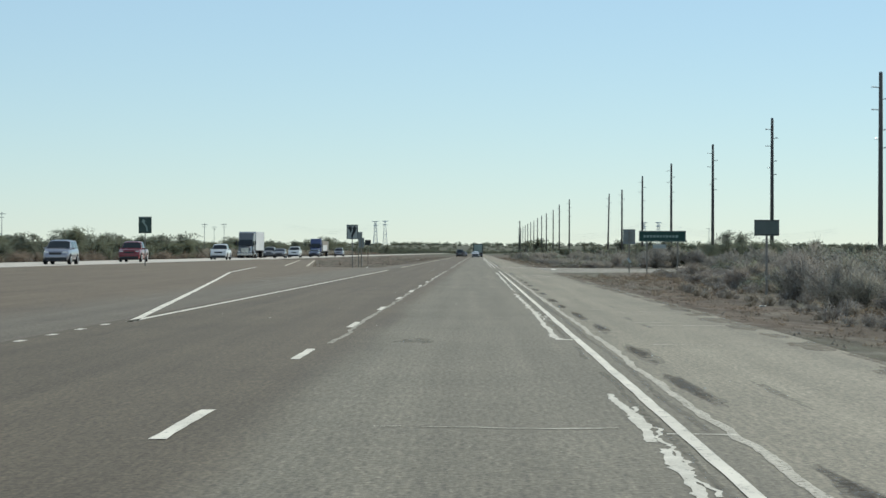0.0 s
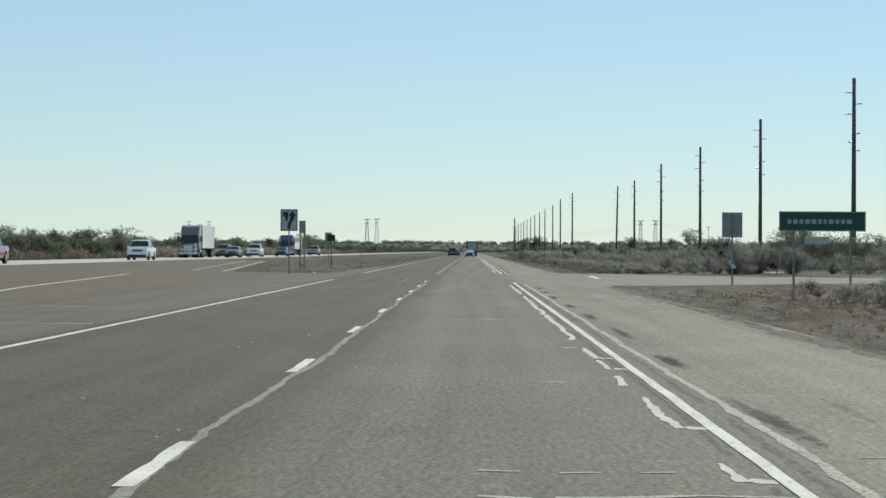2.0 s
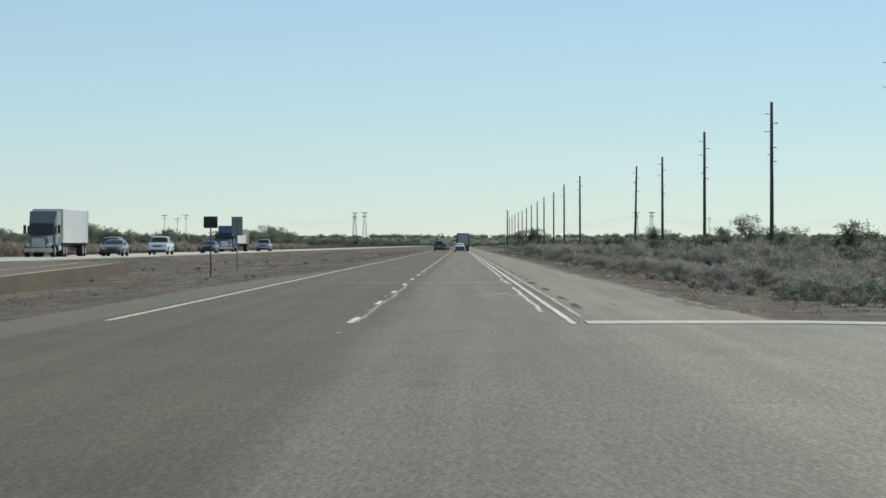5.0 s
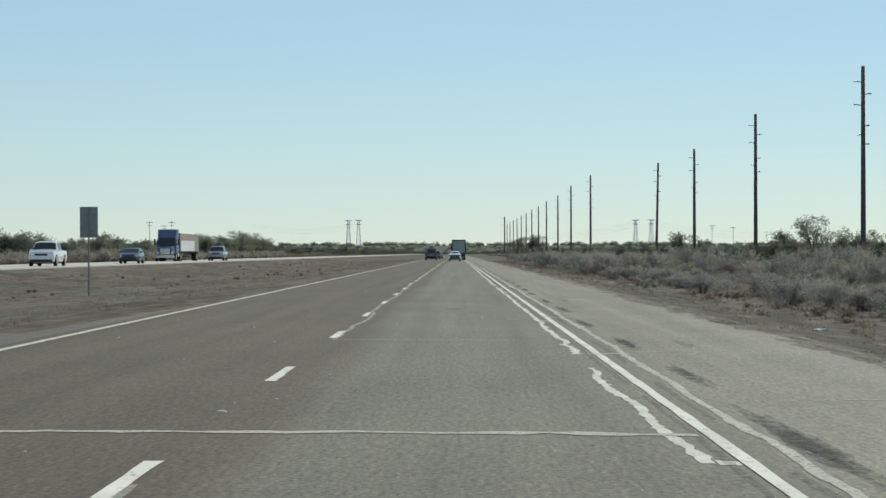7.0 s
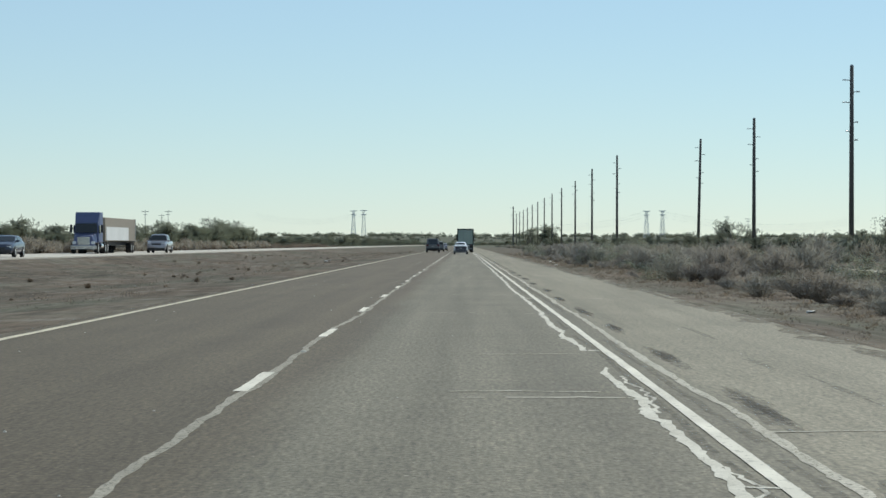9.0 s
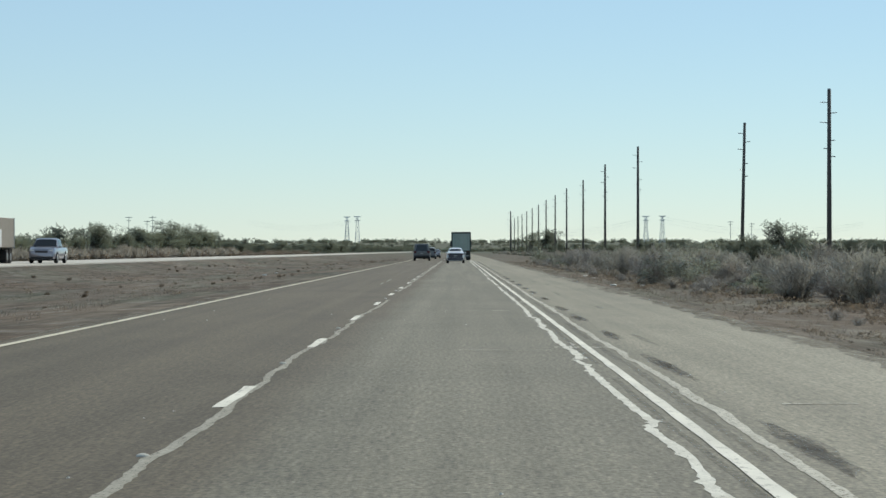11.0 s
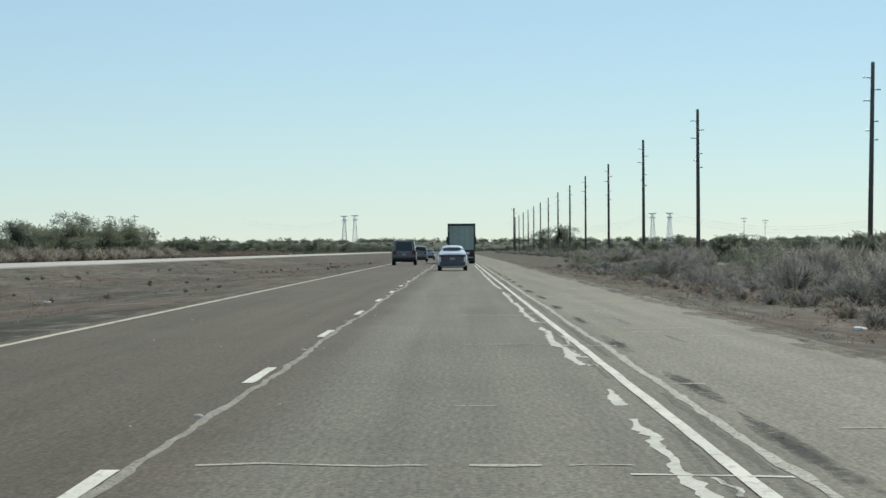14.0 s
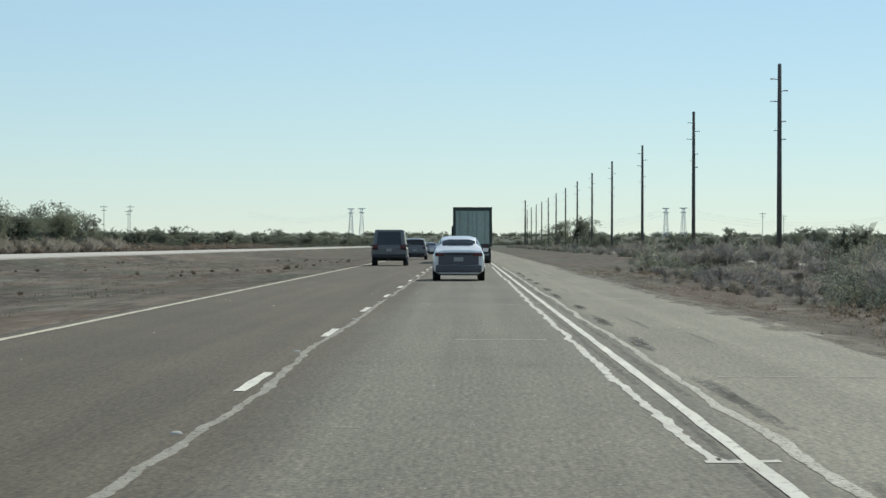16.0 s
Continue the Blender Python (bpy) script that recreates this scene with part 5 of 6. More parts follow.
# ---------------------------------------------------------------- vehicles
def wheel(parent, x, y, r, w):
    t = part("tyre", tube(bmesh.new(), (x - w / 2, y, r), (x + w / 2, y, r), r, None, 20), M["tyre"], parent, smooth=False, bevel=0.02)
    side = 1 if x > 0 else -1
    part("rim", tube(bmesh.new(), (x + side * (w / 2 - 0.02), y, r), (x + side * (w / 2 + 0.012), y, r), r * 0.62, r * 0.55, 16), M["rim"], t)


def inset_face(corners, margin, lift):
    """A smaller four-sided pane on the face given by its corners, lifted off it."""
    c = [Vector(p) for p in corners]
    mid = sum(c, Vector()) / 4
    n = (c[1] - c[0]).cross(c[3] - c[0]).normalized()
    bm = bmesh.new()
    vs = [bm.verts.new(mid + (p - mid) * margin + n * lift) for p in c]
    vs2 = [bm.verts.new(v.co - n * (lift + 0.01)) for v in vs]
    bm.faces.new(vs)
    for i in range(4):
        j = (i + 1) % 4
        bm.faces.new((vs[j], vs[i], vs2[i], vs2[j]))
    return bm


def cabin(parent, base, top, paint, rear_margin):
    """The glasshouse: base and top as (y rear, y front, half width, height)."""
    (yr, yf, wb, zb), (tr, tf, wt, zt) = base, top
    B = [(-wb, yr, zb), (wb, yr, zb), (wb, yf, zb), (-wb, yf, zb)]
    T = [(-wt, tr, zt), (wt, tr, zt), (wt, tf, zt), (-wt, tf, zt)]
    bm = bmesh.new()
    loft(bm, [B, T])
    part("cabin", bm, paint, parent, bevel=0.07)
    part("rear_window", inset_face([B[0], B[1], T[1], T[0]], rear_margin, 0.012), M["glass"], parent)
    part("windscreen", inset_face([B[2], B[3], T[3], T[2]], 0.88, 0.012), M["glass"], parent)
    for a, b in ((1, 2), (3, 0)):
        lo0, lo1, hi0, hi1 = Vector(B[a]), Vector(B[b]), Vector(T[a]), Vector(T[b])
        for s0, s1 in ((0.04, 0.48), (0.52, 0.96)):
            part("side_window", inset_face([lo0.lerp(lo1, s0), lo0.lerp(lo1, s1), hi0.lerp(hi1, s1), hi0.lerp(hi1, s0)], 0.84, 0.012), M["glass"], parent)


def hull(parent, stations, paint):
    """Lower body: stations (y, half width, underside, shoulder height, deck height)."""
    rings = []
    for y, w, z0, z1, z2 in stations:
        rings.append([(-w * 0.88, y, z0), (w * 0.88, y, z0), (w, y, z0 + 0.16), (w, y, z1), (w * 0.88, y, z2), (-w * 0.88, y, z2), (-w, y, z1), (-w, y, z0 + 0.16)])
    part("body", loft(bmesh.new(), rings), paint, parent, bevel=0.035)


def boxy_car(paint, label, at, shape):
    """An upright off-road car with flat sides and a high underside."""
    c = thing("suv", at, label, "car", "vehicles on the highway")
    L, W = shape["L"], shape["W"]
    hw = W / 2
    hull(c, [(y * L / 2, w * hw, z0, z1, z2) for y, w, z0, z1, z2 in shape["hull"]], paint)
    cabin(c, *shape["cabin"], paint, shape["rear"])
    r = shape["wheel"]
    for sx in (-1, 1):
        for y in (-L * 0.29, L * 0.31):
            wheel(c, sx * (hw - 0.13), y, r, 0.23)
        zt = shape["tail"]
        part("tail_light", boxm(*sorted((sx * hw * 0.62, sx * hw * 0.95)), -L / 2 + 0.0, -L / 2 + 0.14, zt - shape["tail_h"], zt + shape["tail_h"]), M["tail"], c, bevel=0.015)
        part("headlight", boxm(*sorted((sx * hw * 0.55, sx * hw * 0.93)), L / 2 - 0.16, L / 2 - 0.01, shape["head"] - 0.09, shape["head"] + 0.09), M["lamp"], c, bevel=0.02)
        zb = shape["cabin"][0][3]
        part("door_mirror", boxm(*sorted((sx * (hw * 0.93), sx * (hw + 0.17))), shape["cabin"][0][1] - 0.75, shape["cabin"][0][1] - 0.6, zb + 0.02, zb + 0.17), paint, c, bevel=0.02)
    part("rear_bumper", boxm(-hw * 0.93, hw * 0.93, -L / 2 - 0.05, -L / 2 + 0.2, 0.45, 0.68), M["trim"], c, bevel=0.04)
    part("front_bumper", boxm(-hw * 0.93, hw * 0.93, L / 2 - 0.2, L / 2 + 0.04, 0.26, 0.5), M["trim"], c, bevel=0.04)
    part("grille", boxm(-hw * 0.48, hw * 0.48, L / 2 - 0.05, L / 2 + 0.012, shape["head"] - 0.12, shape["head"] + 0.08), M["trim"], c, bevel=0.01)
    zp = shape["tail"] - 0.16
    part("number_plate", boxm(-0.16, 0.16, -L / 2 - 0.062, -L / 2 + 0.02, zp - 0.08, zp + 0.08), M["plate"], c)
    part("underbody", boxm(-hw * 0.8, hw * 0.8, -L * 0.42, L * 0.42, 0.36, 0.50), M["trim"], c)
    return c


def fastback(paint, label, at):
    """A smooth coupe-roofed car: one lofted shell, a narrow rear pane, a recessed tailgate with shade in its colour,
    lamps and wheels.
    """
    c = thing("sedan", at, label, "car", "vehicles on the highway")
    line = ((-2.34, 0.80, 1.00), (-2.26, 0.86, 1.08), (-2.0, 0.90, 1.13), (-1.7, 0.91, 1.21), (-1.35, 0.91, 1.37), (-1.0, 0.91, 1.49), (-0.5, 0.91, 1.57), (0.0, 0.91, 1.58), (0.45, 0.91, 1.52),
            (0.85, 0.91, 1.34), (1.2, 0.91, 1.10), (1.5, 0.90, 1.01), (2.0, 0.86, 0.92), (2.25, 0.80, 0.80), (2.34, 0.70, 0.70))

    def ring(hw, top):
        sh = min(1.02, top - 0.07)
        rise_ = top - sh
        roof = hw * (0.66 if rise_ > 0.2 else 0.86)
        half = [(hw * 0.80, 0.24), (hw * 0.96, 0.34), (hw, 0.55), (hw * 0.985, sh * 0.86), (hw * 0.93, sh), (hw * 0.93 + (roof - hw * 0.93) * 0.6, sh + rise_ * 0.62), (roof, top - 0.05 - 0.02 * rise_), (roof * 0.6, top - 0.008)]
        return [(x, z) for x, z in half] + [(-x, z) for x, z in half[::-1]]
    rings = [[(x, y, z) for x, z in ring(hw, top)] for y, hw, top in line]
    part("body", loft(bmesh.new(), rings), paint, c, smooth=True, bevel=0.02)

    def pane(name, stations, lo, hi, push):
        bm, prev = bmesh.new(), None
        for y, hw, top in stations:
            pts = ring(hw, top)[lo:hi]
            cur = [bm.verts.new((x * 0.97, y + push, z + 0.012)) for x, z in pts]
            if prev:
                for i in range(len(cur) - 1):
                    bm.faces.new((prev[i], prev[i + 1], cur[i + 1], cur[i]))
            prev = cur
        part(name, bm, M["glass_dark"], c)
    pane("rear_window", ((-1.62, 0.91, 1.25), (-1.4, 0.91, 1.345), (-1.14, 0.91, 1.44)), 6, 10, -0.012)
    pane("windscreen", line[8:11], 6, 10, 0.012)
    for side in (0, 1):
        bm, prev = bmesh.new(), None
        for y, hw, top in line[4:10]:
            pts = ring(hw, top)
            pts = [pts[4], pts[5], pts[6]] if side == 0 else [pts[11], pts[10], pts[9]]
            cur = [bm.verts.new((x * 1.012, y, z - 0.005)) for x, z in pts]
            if prev:
                for i in range(2):
                    bm.faces.new((prev[i], prev[i + 1], cur[i + 1], cur[i]))
            prev = cur
        part("side_window", bm, M["glass_dark"], c)
    # the backlit rear: its shade is painted into tailgate and bumper
    part("tailgate", boxm(-0.70, 0.70, -2.38, -2.30, 0.56, 0.98), M["car_shaded"], c, "white tailgate coloured mauve-grey for shade", bevel=0.03)
    part("tail_light_bar", boxm(-0.50, 0.50, -2.40, -2.32, 0.90, 0.99), M["trim"], c, "dark strip between the tail lights", bevel=0.01)
    part("rear_bumper", boxm(-0.80, 0.80, -2.42, -2.22, 0.30, 0.55), M["car_shaded"], c, "white rear bumper coloured mauve-grey for shade", bevel=0.04)
    part("number_plate", boxm(-0.16, 0.16, -2.39, -2.30, 0.68, 0.82), M["plate"], c)
    part("front_bumper", boxm(-0.72, 0.72, 2.2, 2.40, 0.26, 0.5), M["trim"], c, bevel=0.04)
    part("underbody", boxm(-0.72, 0.72, -2.0, 2.0, 0.19, 0.32), M["trim"], c)
    for sx in (-1, 1):
        part("tail_light", boxm(*sorted((sx * 0.50, sx * 0.83)), -2.39, -2.22, 0.86, 0.98), M["tail"], c, bevel=0.015)
        part("headlight", boxm(*sorted((sx * 0.45, sx * 0.74)), 2.18, 2.33, 0.62, 0.74), M["lamp"], c, bevel=0.02)
        part("door_mirror", boxm(*sorted((sx * 0.88, sx * 1.06)), 0.62, 0.76, 1.0, 1.14), paint, c, bevel=0.02)
        for y in (-1.36, 1.44):
            wheel(c, sx * 0.79, y, 0.34, 0.24)
    return c


SUV = dict(L=4.8, W=1.96, wheel=0.38, tail=1.08, head=0.88, tail_h=0.16,
           hull=((-1.0, 0.92, 0.50, 0.95, 1.08), (-0.96, 1.0, 0.44, 1.02, 1.16), (0.0, 1.0, 0.42, 1.02, 1.14), (0.5, 1.0, 0.42, 1.0, 1.12), (0.88, 0.95, 0.44, 0.92, 1.03), (1.0, 0.86, 0.50, 0.76, 0.88)),
           cabin=((-2.30, 1.2, 0.90, 1.10), (-2.12, 0.35, 0.78, 1.92)), rear=0.84)
# body lines of rounded cars: stations (y, half width, belt height, top height) from tail to nose
CROSSOVER = dict(kind="suv", wheel=0.36, head=0.86, tail=1.0, roof=(2, 6), screen=(6, 7), hatch=(1, 2), axles=(-1.38, 1.45), rails=True,
                 line=((-2.35, 0.84, 0.92, 0.98), (-2.28, 0.91, 1.02, 1.14), (-1.95, 0.94, 1.05, 1.66), (-1.5, 0.95, 1.05, 1.73), (-0.6, 0.95, 1.05, 1.76), (0.1, 0.95, 1.04, 1.75), (0.45, 0.95, 1.04, 1.69),
                       (1.25, 0.95, 1.04, 1.10), (1.75, 0.93, 1.01, 1.07), (2.15, 0.88, 0.92, 0.98), (2.32, 0.79, 0.78, 0.85), (2.37, 0.70, 0.66, 0.72)))
SALOON = dict(kind="sedan", wheel=0.33, head=0.68, tail=0.84, roof=(3, 6), screen=(6, 7), hatch=(2, 3), axles=(-1.36, 1.44), rails=False,
              line=((-2.35, 0.78, 0.82, 0.88), (-2.27, 0.86, 0.96, 1.03), (-1.72, 0.90, 0.98, 1.07), (-0.98, 0.91, 0.98, 1.39), (-0.5, 0.91, 0.97, 1.45), (0.15, 0.91, 0.96, 1.45), (0.48, 0.91, 0.96, 1.39),
                    (1.28, 0.91, 0.95, 1.01), (1.85, 0.88, 0.88, 0.94), (2.22, 0.82, 0.77, 0.83), (2.34, 0.70, 0.62, 0.68)))
TRUCKLET = dict(kind="pickup", wheel=0.40, head=0.94, tail=0.98, roof=(4, 7), screen=(7, 8), hatch=(3, 4), axles=(-1.75, 1.85), rails=False, bed=(-2.72, -1.0),
                line=((-2.86, 0.94, 1.02, 1.08), (-2.80, 0.99, 1.10, 1.17), (-1.8, 1.0, 1.10, 1.17), (-0.92, 1.0, 1.10, 1.18), (-0.74, 1.0, 1.10, 1.76), (-0.2, 1.0, 1.10, 1.85), (0.35, 1.0, 1.10, 1.85), (0.72, 1.0, 1.10, 1.78),
                      (1.42, 1.0, 1.12, 1.18), (2.2, 0.98, 1.10, 1.16), (2.68, 0.94, 1.03, 1.09), (2.83, 0.88, 0.88, 0.95), (2.87, 0.82, 0.74, 0.80)))


def body_ring(hw, belt, top):
    """One cross-section, from the right sill over the roof to the left sill."""
    lift = top - belt
    roof = hw * 0.94 - 0.24 * lift
    half = [(hw * 0.82, 0.26), (hw * 0.96, 0.36), (hw, 0.56 * belt), (hw * 0.985, belt * 0.88), (hw * 0.94, belt), (hw * 0.94 + (roof - hw * 0.94) * 0.6, belt + lift * 0.62), (roof, top - 0.03 - 0.03 * lift), (roof * 0.6, top)]
    return half + [(-x, z) for x, z in half[::-1]]


def rounded_car(style, paint, label, at):
    """A car with a lofted shell, curved panes, wheel arches, lamps, grille, mirrors and handles."""
    line, r = style["line"], style["wheel"]
    c = thing(style["kind"], at, label, "pickup truck" if style["kind"] == "pickup" else "car", "vehicles on the highway")
    rings = [[(x, y, z) for x, z in body_ring(hw, belt, top)] for y, hw, belt, top in line]
    part("body", loft(bmesh.new(), rings), paint, c, smooth=True, bevel=0.02)
    hw, tail_y, nose_y = max(s[1] for s in line), line[0][0], line[-1][0]

    def sloped_pane(name, low, high, out):
        bm, prev = bmesh.new(), None
        for k in (0.10, 0.5, 0.93):
            cur = []
            for i in range(6, 10):
                p = Vector(rings[low][i]).lerp(Vector(rings[high][i]), k)
                cur.append(bm.verts.new((p.x * 0.95, p.y + out * 0.016, p.z + 0.014)))
            if prev:
                for i in range(3):
                    bm.faces.new((prev[i], prev[i + 1], cur[i + 1], cur[i]))
            prev = cur
        part(name, bm, M["glass"], c)
    sloped_pane("windscreen", style["screen"][1], style["screen"][0], 1)
    sloped_pane("rear_window", style["hatch"][0], style["hatch"][1], -1)
    a, b = style["roof"]
    mid = (a + b + 1) // 2
    for side in (1, -1):
        for first, last in ((a, mid), (mid, b)):
            bm, prev = bmesh.new(), None
            for k in range(first, last + 1):
                pts = [Vector(rings[k][i]) for i in (4, 5, 6)]
                y = pts[0].y + (0.05 if k == first else -0.05 if k == last else 0.0)
                cur = [bm.verts.new((side * (p.x + 0.012), y, p.z)) for p in (pts[0].lerp(pts[1], 0.15), pts[1], pts[1].lerp(pts[2], 0.72))]
                if prev:
                    for i in range(2):
                        bm.faces.new((prev[i], prev[i + 1], cur[i + 1], cur[i]))
                prev = cur
            part("side_window", bm, M["glass"], c)
            part("door_handle", boxm(*sorted((side * hw * 0.97, side * (hw * 0.985 + 0.02))), line[first][0] + 0.1, line[first][0] + 0.26, line[a][2] * 0.86, line[a][2] * 0.86 + 0.03), paint, c, bevel=0.008)
        for y in style["axles"]:
            bm = bmesh.new()
            edge = [(y + r * 1.17 * math.cos(t), r + r * 1.17 * math.sin(t)) for t in [radians(-8 + 14 * i) for i in range(15)]]
            loft(bm, [[(x, py, pz) for py, pz in edge] for x in (side * (hw - 0.16), side * (hw + 0.006))])
            part("wheel_arch", bm, M["trim"], c, "black wheel arch")
            wheel(c, side * (hw - 0.095), y, r, 0.23)
        part("headlight", boxm(*sorted((side * hw * 0.52, side * hw * 0.86)), nose_y - 0.26, nose_y - 0.035, style["head"] - 0.075, style["head"] + 0.06), M["lamp"], c, bevel=0.025)
        part("tail_light", boxm(*sorted((side * hw * 0.66, side * hw * 0.92)), tail_y - 0.012, tail_y + 0.16, style["tail"] - 0.12, style["tail"] + 0.06), M["tail"], c, bevel=0.02)
        y = line[style["screen"][1]][0] - 0.5
        part("door_mirror", boxm(*sorted((side * hw * 0.93, side * (hw + 0.16))), y, y + 0.13, line[a][2] + 0.02, line[a][2] + 0.16), paint, c, bevel=0.03)
        if style["rails"]:
            p, q = rings[a][6], rings[b - 1][6]
            part("roof_rail", tube(bmesh.new(), (side * (p[0] - 0.02), p[1], p[2] + 0.06), (side * (q[0] - 0.02), q[1], q[2] + 0.06), 0.018, None, 6), M["trim"], c)
    part("grille", boxm(-hw * 0.46, hw * 0.46, nose_y - 0.12, nose_y + 0.018, style["head"] - 0.17, style["head"] - 0.01), M["trim"], c, bevel=0.02)
    part("front_bumper", boxm(-hw * 0.84, hw * 0.84, nose_y - 0.22, nose_y + 0.04, 0.27, 0.50), M["trim"], c, bevel=0.05)
    part("rear_bumper", boxm(-hw * 0.86, hw * 0.86, tail_y - 0.05, tail_y + 0.2, 0.30, 0.56), M["trim"], c, bevel=0.05)
    part("number_plate", boxm(-0.16, 0.16, tail_y - 0.035, tail_y + 0.02, style["tail"] - 0.30, style["tail"] - 0.15), M["plate"], c)
    part("underbody", boxm(-hw * 0.78, hw * 0.78, tail_y + 0.4, nose_y - 0.4, 0.19, 0.36), M["trim"], c)
    if "bed" in style:
        part("bed_liner", boxm(-hw * 0.80, hw * 0.80, *style["bed"], 1.12, 1.185), M["trim"], c, "black liner of the open load bed", bevel=0.01)
    return c


def semi_truck(at, cab_paint, box_mat, label, box_len=14.0, box_top=3.95, rear_doors=None, frame=None, side_panel=None):
    """Tractor with sleeper and box trailer; the trailer's rear carries two doors, lock rods and lamps."""
    t = thing("semi_truck", at, label, "truck", "vehicles on the highway")
    frame = frame or M["galv"]
    y0 = -box_len / 2
    y1 = box_len / 2
    part("trailer_box", boxm(-1.27, 1.27, y0 + 0.02, y1, 1.15, box_top), box_mat, t, bevel=0.03)
    door_mat = rear_doors or box_mat
    if side_panel:
        for sx in (-1, 1):
            part("side_panel", boxm(*sorted((sx * 1.272, sx * 1.30)), y0 + 5.0, y1 - 0.6, 1.2, box_top - 0.85), side_panel, t, "white side panel", bevel=0.01)
    for x0, x1 in ((-1.12, -0.01), (0.01, 1.12)):
        d = part("rear_door", boxm(x0, x1, y0 - 0.03, y0 + 0.015, 1.32, box_top - 0.22), door_mat, t, bevel=0.01)
        for x in (x0 + 0.28, x1 - 0.28):
            part("lock_rod", tube(bmesh.new(), (x, y0 - 0.06, 1.25), (x, y0 - 0.06, box_top - 0.15), 0.02, None, 6), M["galv"], d)
    for a in ((-1.3, -1.13, 1.1, box_top + 0.02), (1.13, 1.3, 1.1, box_top + 0.02)):
        part("rear_frame_post", boxm(a[0], a[1], y0 - 0.06, y0 + 0.1, a[2], a[3]), frame, t, bevel=0.01)
    part("rear_header", boxm(-1.13, 1.13, y0 - 0.06, y0 + 0.1, box_top - 0.2, box_top + 0.02), frame, t, bevel=0.01)
    part("rear_sill", boxm(-1.13, 1.13, y0 - 0.06, y0 + 0.1, 1.06, 1.29), frame, t, bevel=0.01)
    part("underride_guard", boxm(-1.1, 1.1, y0 - 0.02, y0 + 0.08, 0.52, 0.64), M["galv"], t, bevel=0.01)
    for sx in (-1, 1):
        part("guard_strut", boxm(sx * 0.55 - 0.04, sx * 0.55 + 0.04, y0 + 0.0, y0 + 0.07, 0.6, 1.1), M["galv"], t)
        part("tail_light", boxm(*sorted((sx * 0.75, sx * 1.05)), y0 - 0.075, y0 - 0.04, 1.1, 1.22), M["tail"], t)
        part("mud_flap", boxm(*sorted((sx * 0.62, sx * 1.22)), y0 + 0.55, y0 + 0.57, 0.25, 1.05), M["trim"], t)
        for y in (y0 + 1.2, y0 + 2.5, y1 - 1.8, y1 - 0.5):
            wheel(t, sx * 0.98, y, 0.5, 0.52)
        wheel(t, sx * 1.05, y1 + 3.6, 0.5, 0.32)
        part("fuel_tank", tube(bmesh.new(), (sx * 0.95, y1 + 0.6, 0.72), (sx * 0.95, y1 + 2.0, 0.72), 0.3, None, 14), M["chrome"], t)
        part("door_mirror", boxm(*sorted((sx * 1.28, sx * 1.5)), y1 + 2.75, y1 + 2.85, 1.9, 2.6), M["trim"], t)
        part("exhaust_stack", tube(bmesh.new(), (sx * 1.05, y1 + 0.45, 0.9), (sx * 1.05, y1 + 0.45, 3.75), 0.08, None, 8), M["chrome"], t)
    part("chassis", boxm(-0.5, 0.5, y0 + 0.4, y1 + 3.9, 0.72, 1.1), M["trim"], t)
    part("landing_gear", boxm(-0.9, 0.9, y1 - 3.6, y1 - 3.45, 0.35, 1.12), M["galv"], t)
    cab = [[(-1.18, y1 + 0.75, 1.0), (1.18, y1 + 0.75, 1.0), (1.18, y1 + 0.75, 3.7), (-1.18, y1 + 0.75, 3.7)], [(-1.18, y1 + 2.2, 1.0), (1.18, y1 + 2.2, 1.0), (1.12, y1 + 2.0, 3.75), (-1.12, y1 + 2.0, 3.75)],
           [(-1.15, y1 + 3.0, 1.0), (1.15, y1 + 3.0, 1.0), (1.02, y1 + 2.75, 2.85), (-1.02, y1 + 2.75, 2.85)]]
    part("cab", loft(bmesh.new(), cab), cab_paint, t, bevel=0.08)
    part("windscreen", inset_face([(1.12, y1 + 3.0, 1.85), (-1.12, y1 + 3.0, 1.85), (-1.02, y1 + 2.8, 2.75), (1.02, y1 + 2.8, 2.75)], 0.92, 0.06), M["glass"], t)
    hood = [[(-1.05, y1 + 2.9, 0.75), (1.05, y1 + 2.9, 0.75), (0.95, y1 + 2.9, 1.85), (-0.95, y1 + 2.9, 1.85)], [(-0.95, y1 + 4.4, 0.7), (0.95, y1 + 4.4, 0.7), (0.75, y1 + 4.4, 1.6), (-0.75, y1 + 4.4, 1.6)]]
    part("bonnet", loft(bmesh.new(), hood), cab_paint, t, bevel=0.1)
    part("grille", boxm(-0.55, 0.55, y1 + 4.38, y1 + 4.44, 0.8, 1.5), M["chrome"], t)
    part("front_bumper", boxm(-1.15, 1.15, y1 + 4.25, y1 + 4.55, 0.38, 0.75), M["chrome"], t, bevel=0.05)
    for sx in (-1, 1):
        part("headlight", boxm(*sorted((sx * 0.68, sx * 1.0)), y1 + 4.3, y1 + 4.43, 0.85, 1.1), M["lamp"], t, bevel=0.02)
        part("side_window", boxm(*sorted((sx * 1.13, sx * 1.19)), y1 + 2.15, y1 + 2.75, 1.85, 2.55), M["glass"], t)
    return t


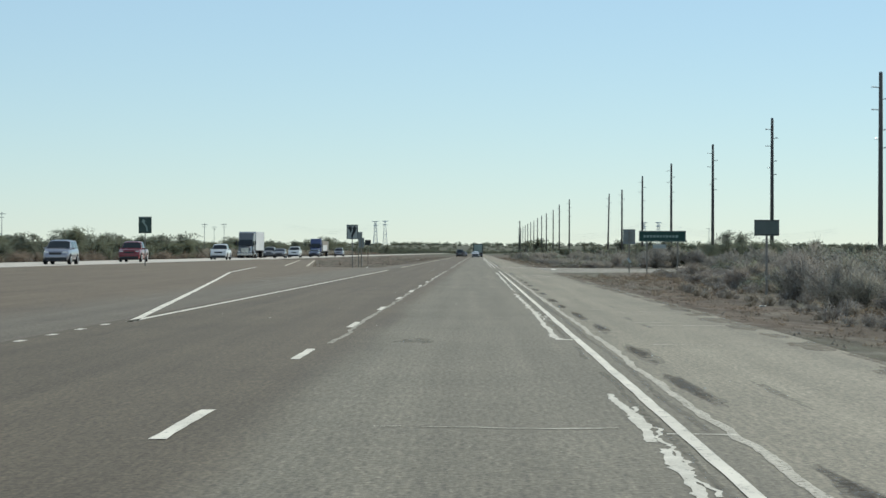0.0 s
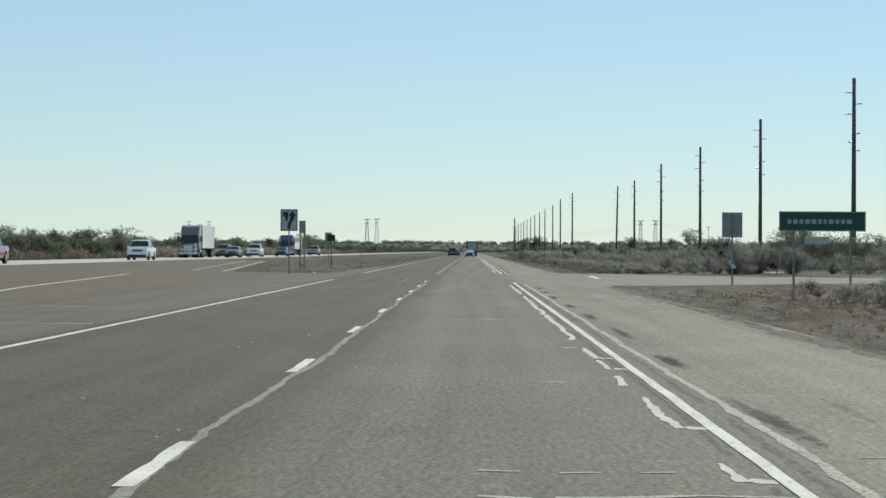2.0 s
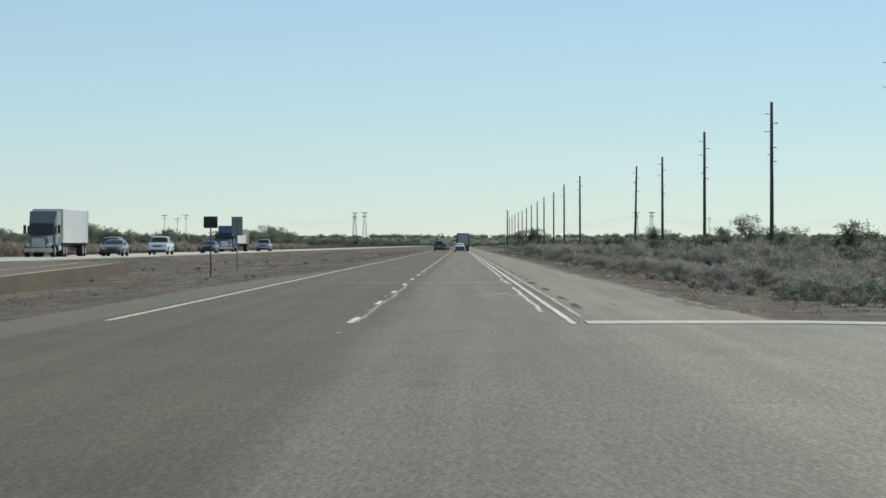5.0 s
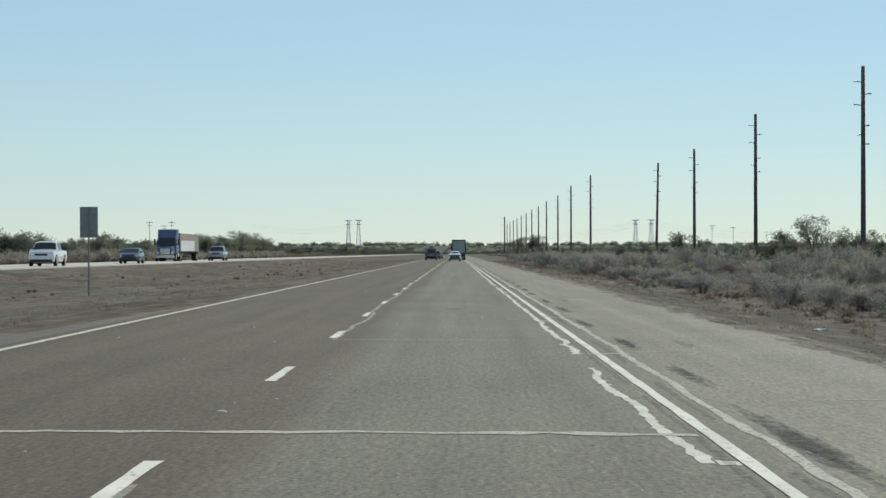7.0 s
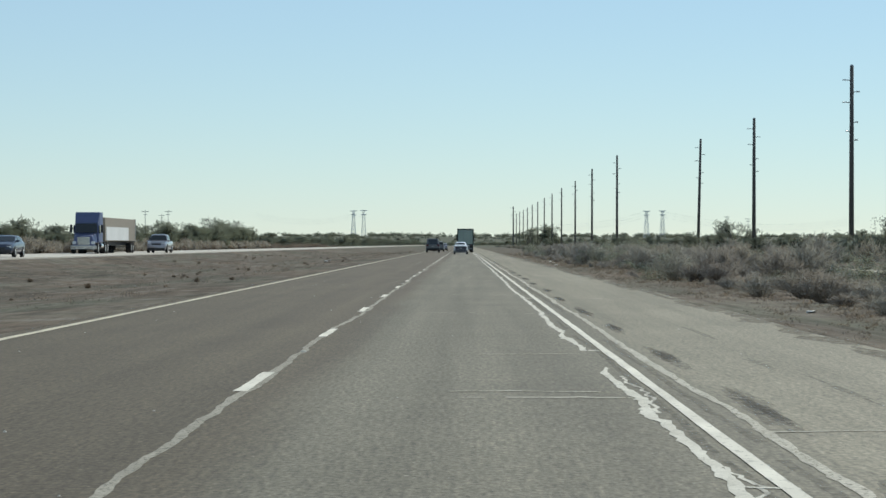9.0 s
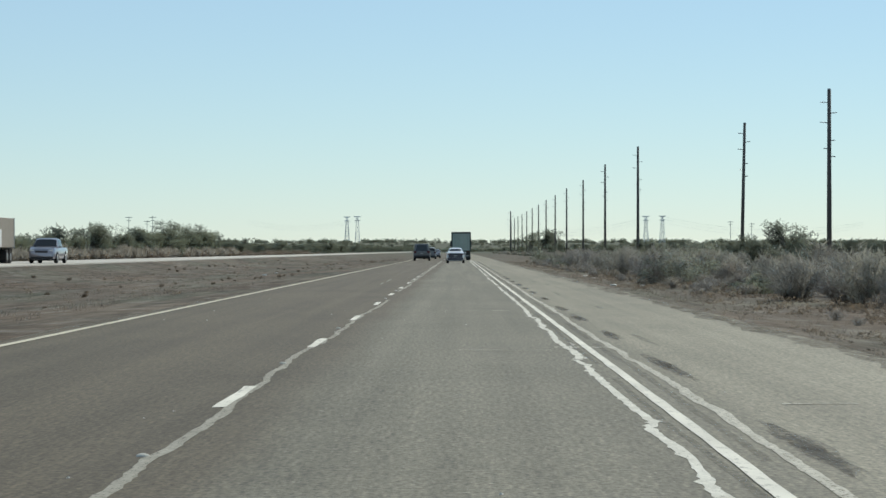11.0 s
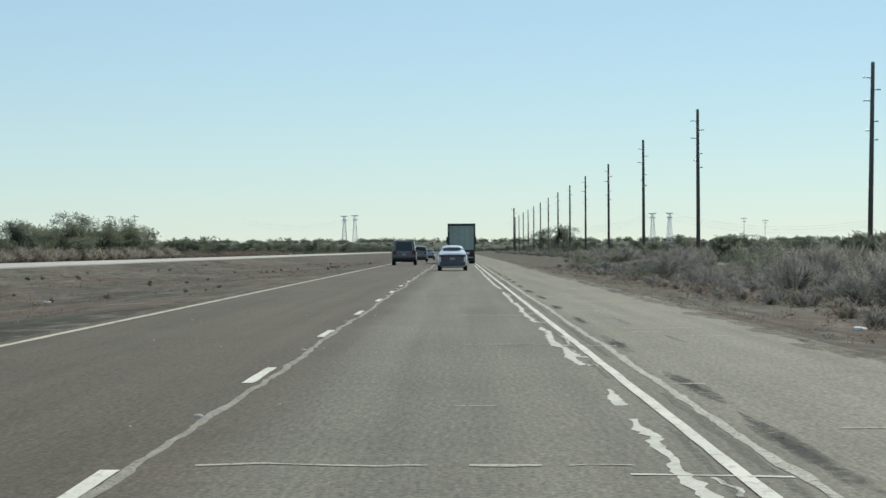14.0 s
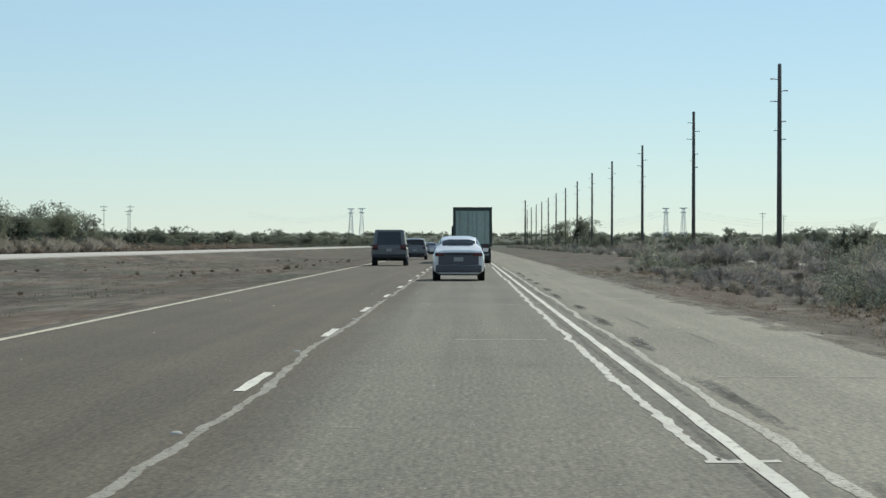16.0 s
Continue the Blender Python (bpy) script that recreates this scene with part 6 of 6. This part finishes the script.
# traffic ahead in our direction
fastback(M["car_pearl"], "white coupe-roofed car with a shade-coloured tailgate and narrow dark rear window", pose(-0.33, 591.0 + 2.35, 0))
boxy_car(M["car_dark"], "charcoal boxy off-road car in the passing lane", pose(-4.6, 648.0 + 2.4, 0), dict(SUV, W=2.1, cabin=((-2.34, 1.2, 0.97, 1.10), (-2.22, 0.35, 0.84, 2.12)), rear=0.76))
rounded_car(CROSSOVER, M["car_dark"], "dark grey sport utility car in the passing lane", pose(-4.25, 704.0, 0))
rounded_car(SALOON, M["car_silver"], "silver saloon car far ahead in the passing lane", pose(-4.0, 760.0, 0))
semi_truck(pose(0.34, 667.0 + 7.0, 0), M["truck_blue"], M["trailer_green"], "dark grey-green box trailer truck with framed rear doors", 14.0, 3.72, M["trailer_green"], M["trailer_frame"])
semi_truck(pose(0.5, 735.0, 0), M["truck_blue"], M["truck_blue"], "blue-grey trailer truck ahead in the lane", 12.0, 3.4, M["truck_blue"], M["trailer_frame"])

# oncoming traffic, facing this way
OZ = 0.36
back = 180.0
rounded_car(CROSSOVER, M["car_silver"], "silver sport utility car on the opposite carriageway", pose(-29.7, 171.0, OZ, 0, 0, back))
rounded_car(TRUCKLET, M["car_red"], "dark red pickup truck on the opposite carriageway", pose(-31.0, 216.0, OZ, 0, 0, back))
rounded_car(TRUCKLET, M["car_white"], "white pickup truck on the opposite carriageway", pose(-30.3, 283.0, OZ, 0, 0, back))
rounded_car(CROSSOVER, M["car_dark"], "dark sport utility car on the opposite carriageway", pose(-33.8, 390.0, OZ, 0, 0, back))
semi_truck(pose(-34.2, 363.0, OZ, 0, 0, back), M["car_dark"], M["trailer_white"], "dark tractor with a long white box trailer", 13.0, 3.95)
rounded_car(SALOON, M["car_dark"], "dark saloon car on the opposite carriageway", pose(-30.3, 368.0, OZ, 0, 0, back))
rounded_car(TRUCKLET, M["car_white"], "white pickup truck following a dark saloon car", pose(-30.6, 402.0, OZ, 0, 0, back))
rounded_car(SALOON, M["car_blue"], "blue saloon car on the opposite carriageway", pose(-30.3, 446.0, OZ, 0, 0, back))
semi_truck(pose(-34.0, 516.0, OZ, 0, 0, back), M["truck_blue"], M["trailer_tan"], "blue tractor with a long tan trailer and white side panels", 20.0, 3.3, None, None, M["trailer_white"])
rounded_car(TRUCKLET, M["car_silver"], "silver pickup truck on the opposite carriageway", pose(-30.4, 527.0, OZ, 0, 0, back))
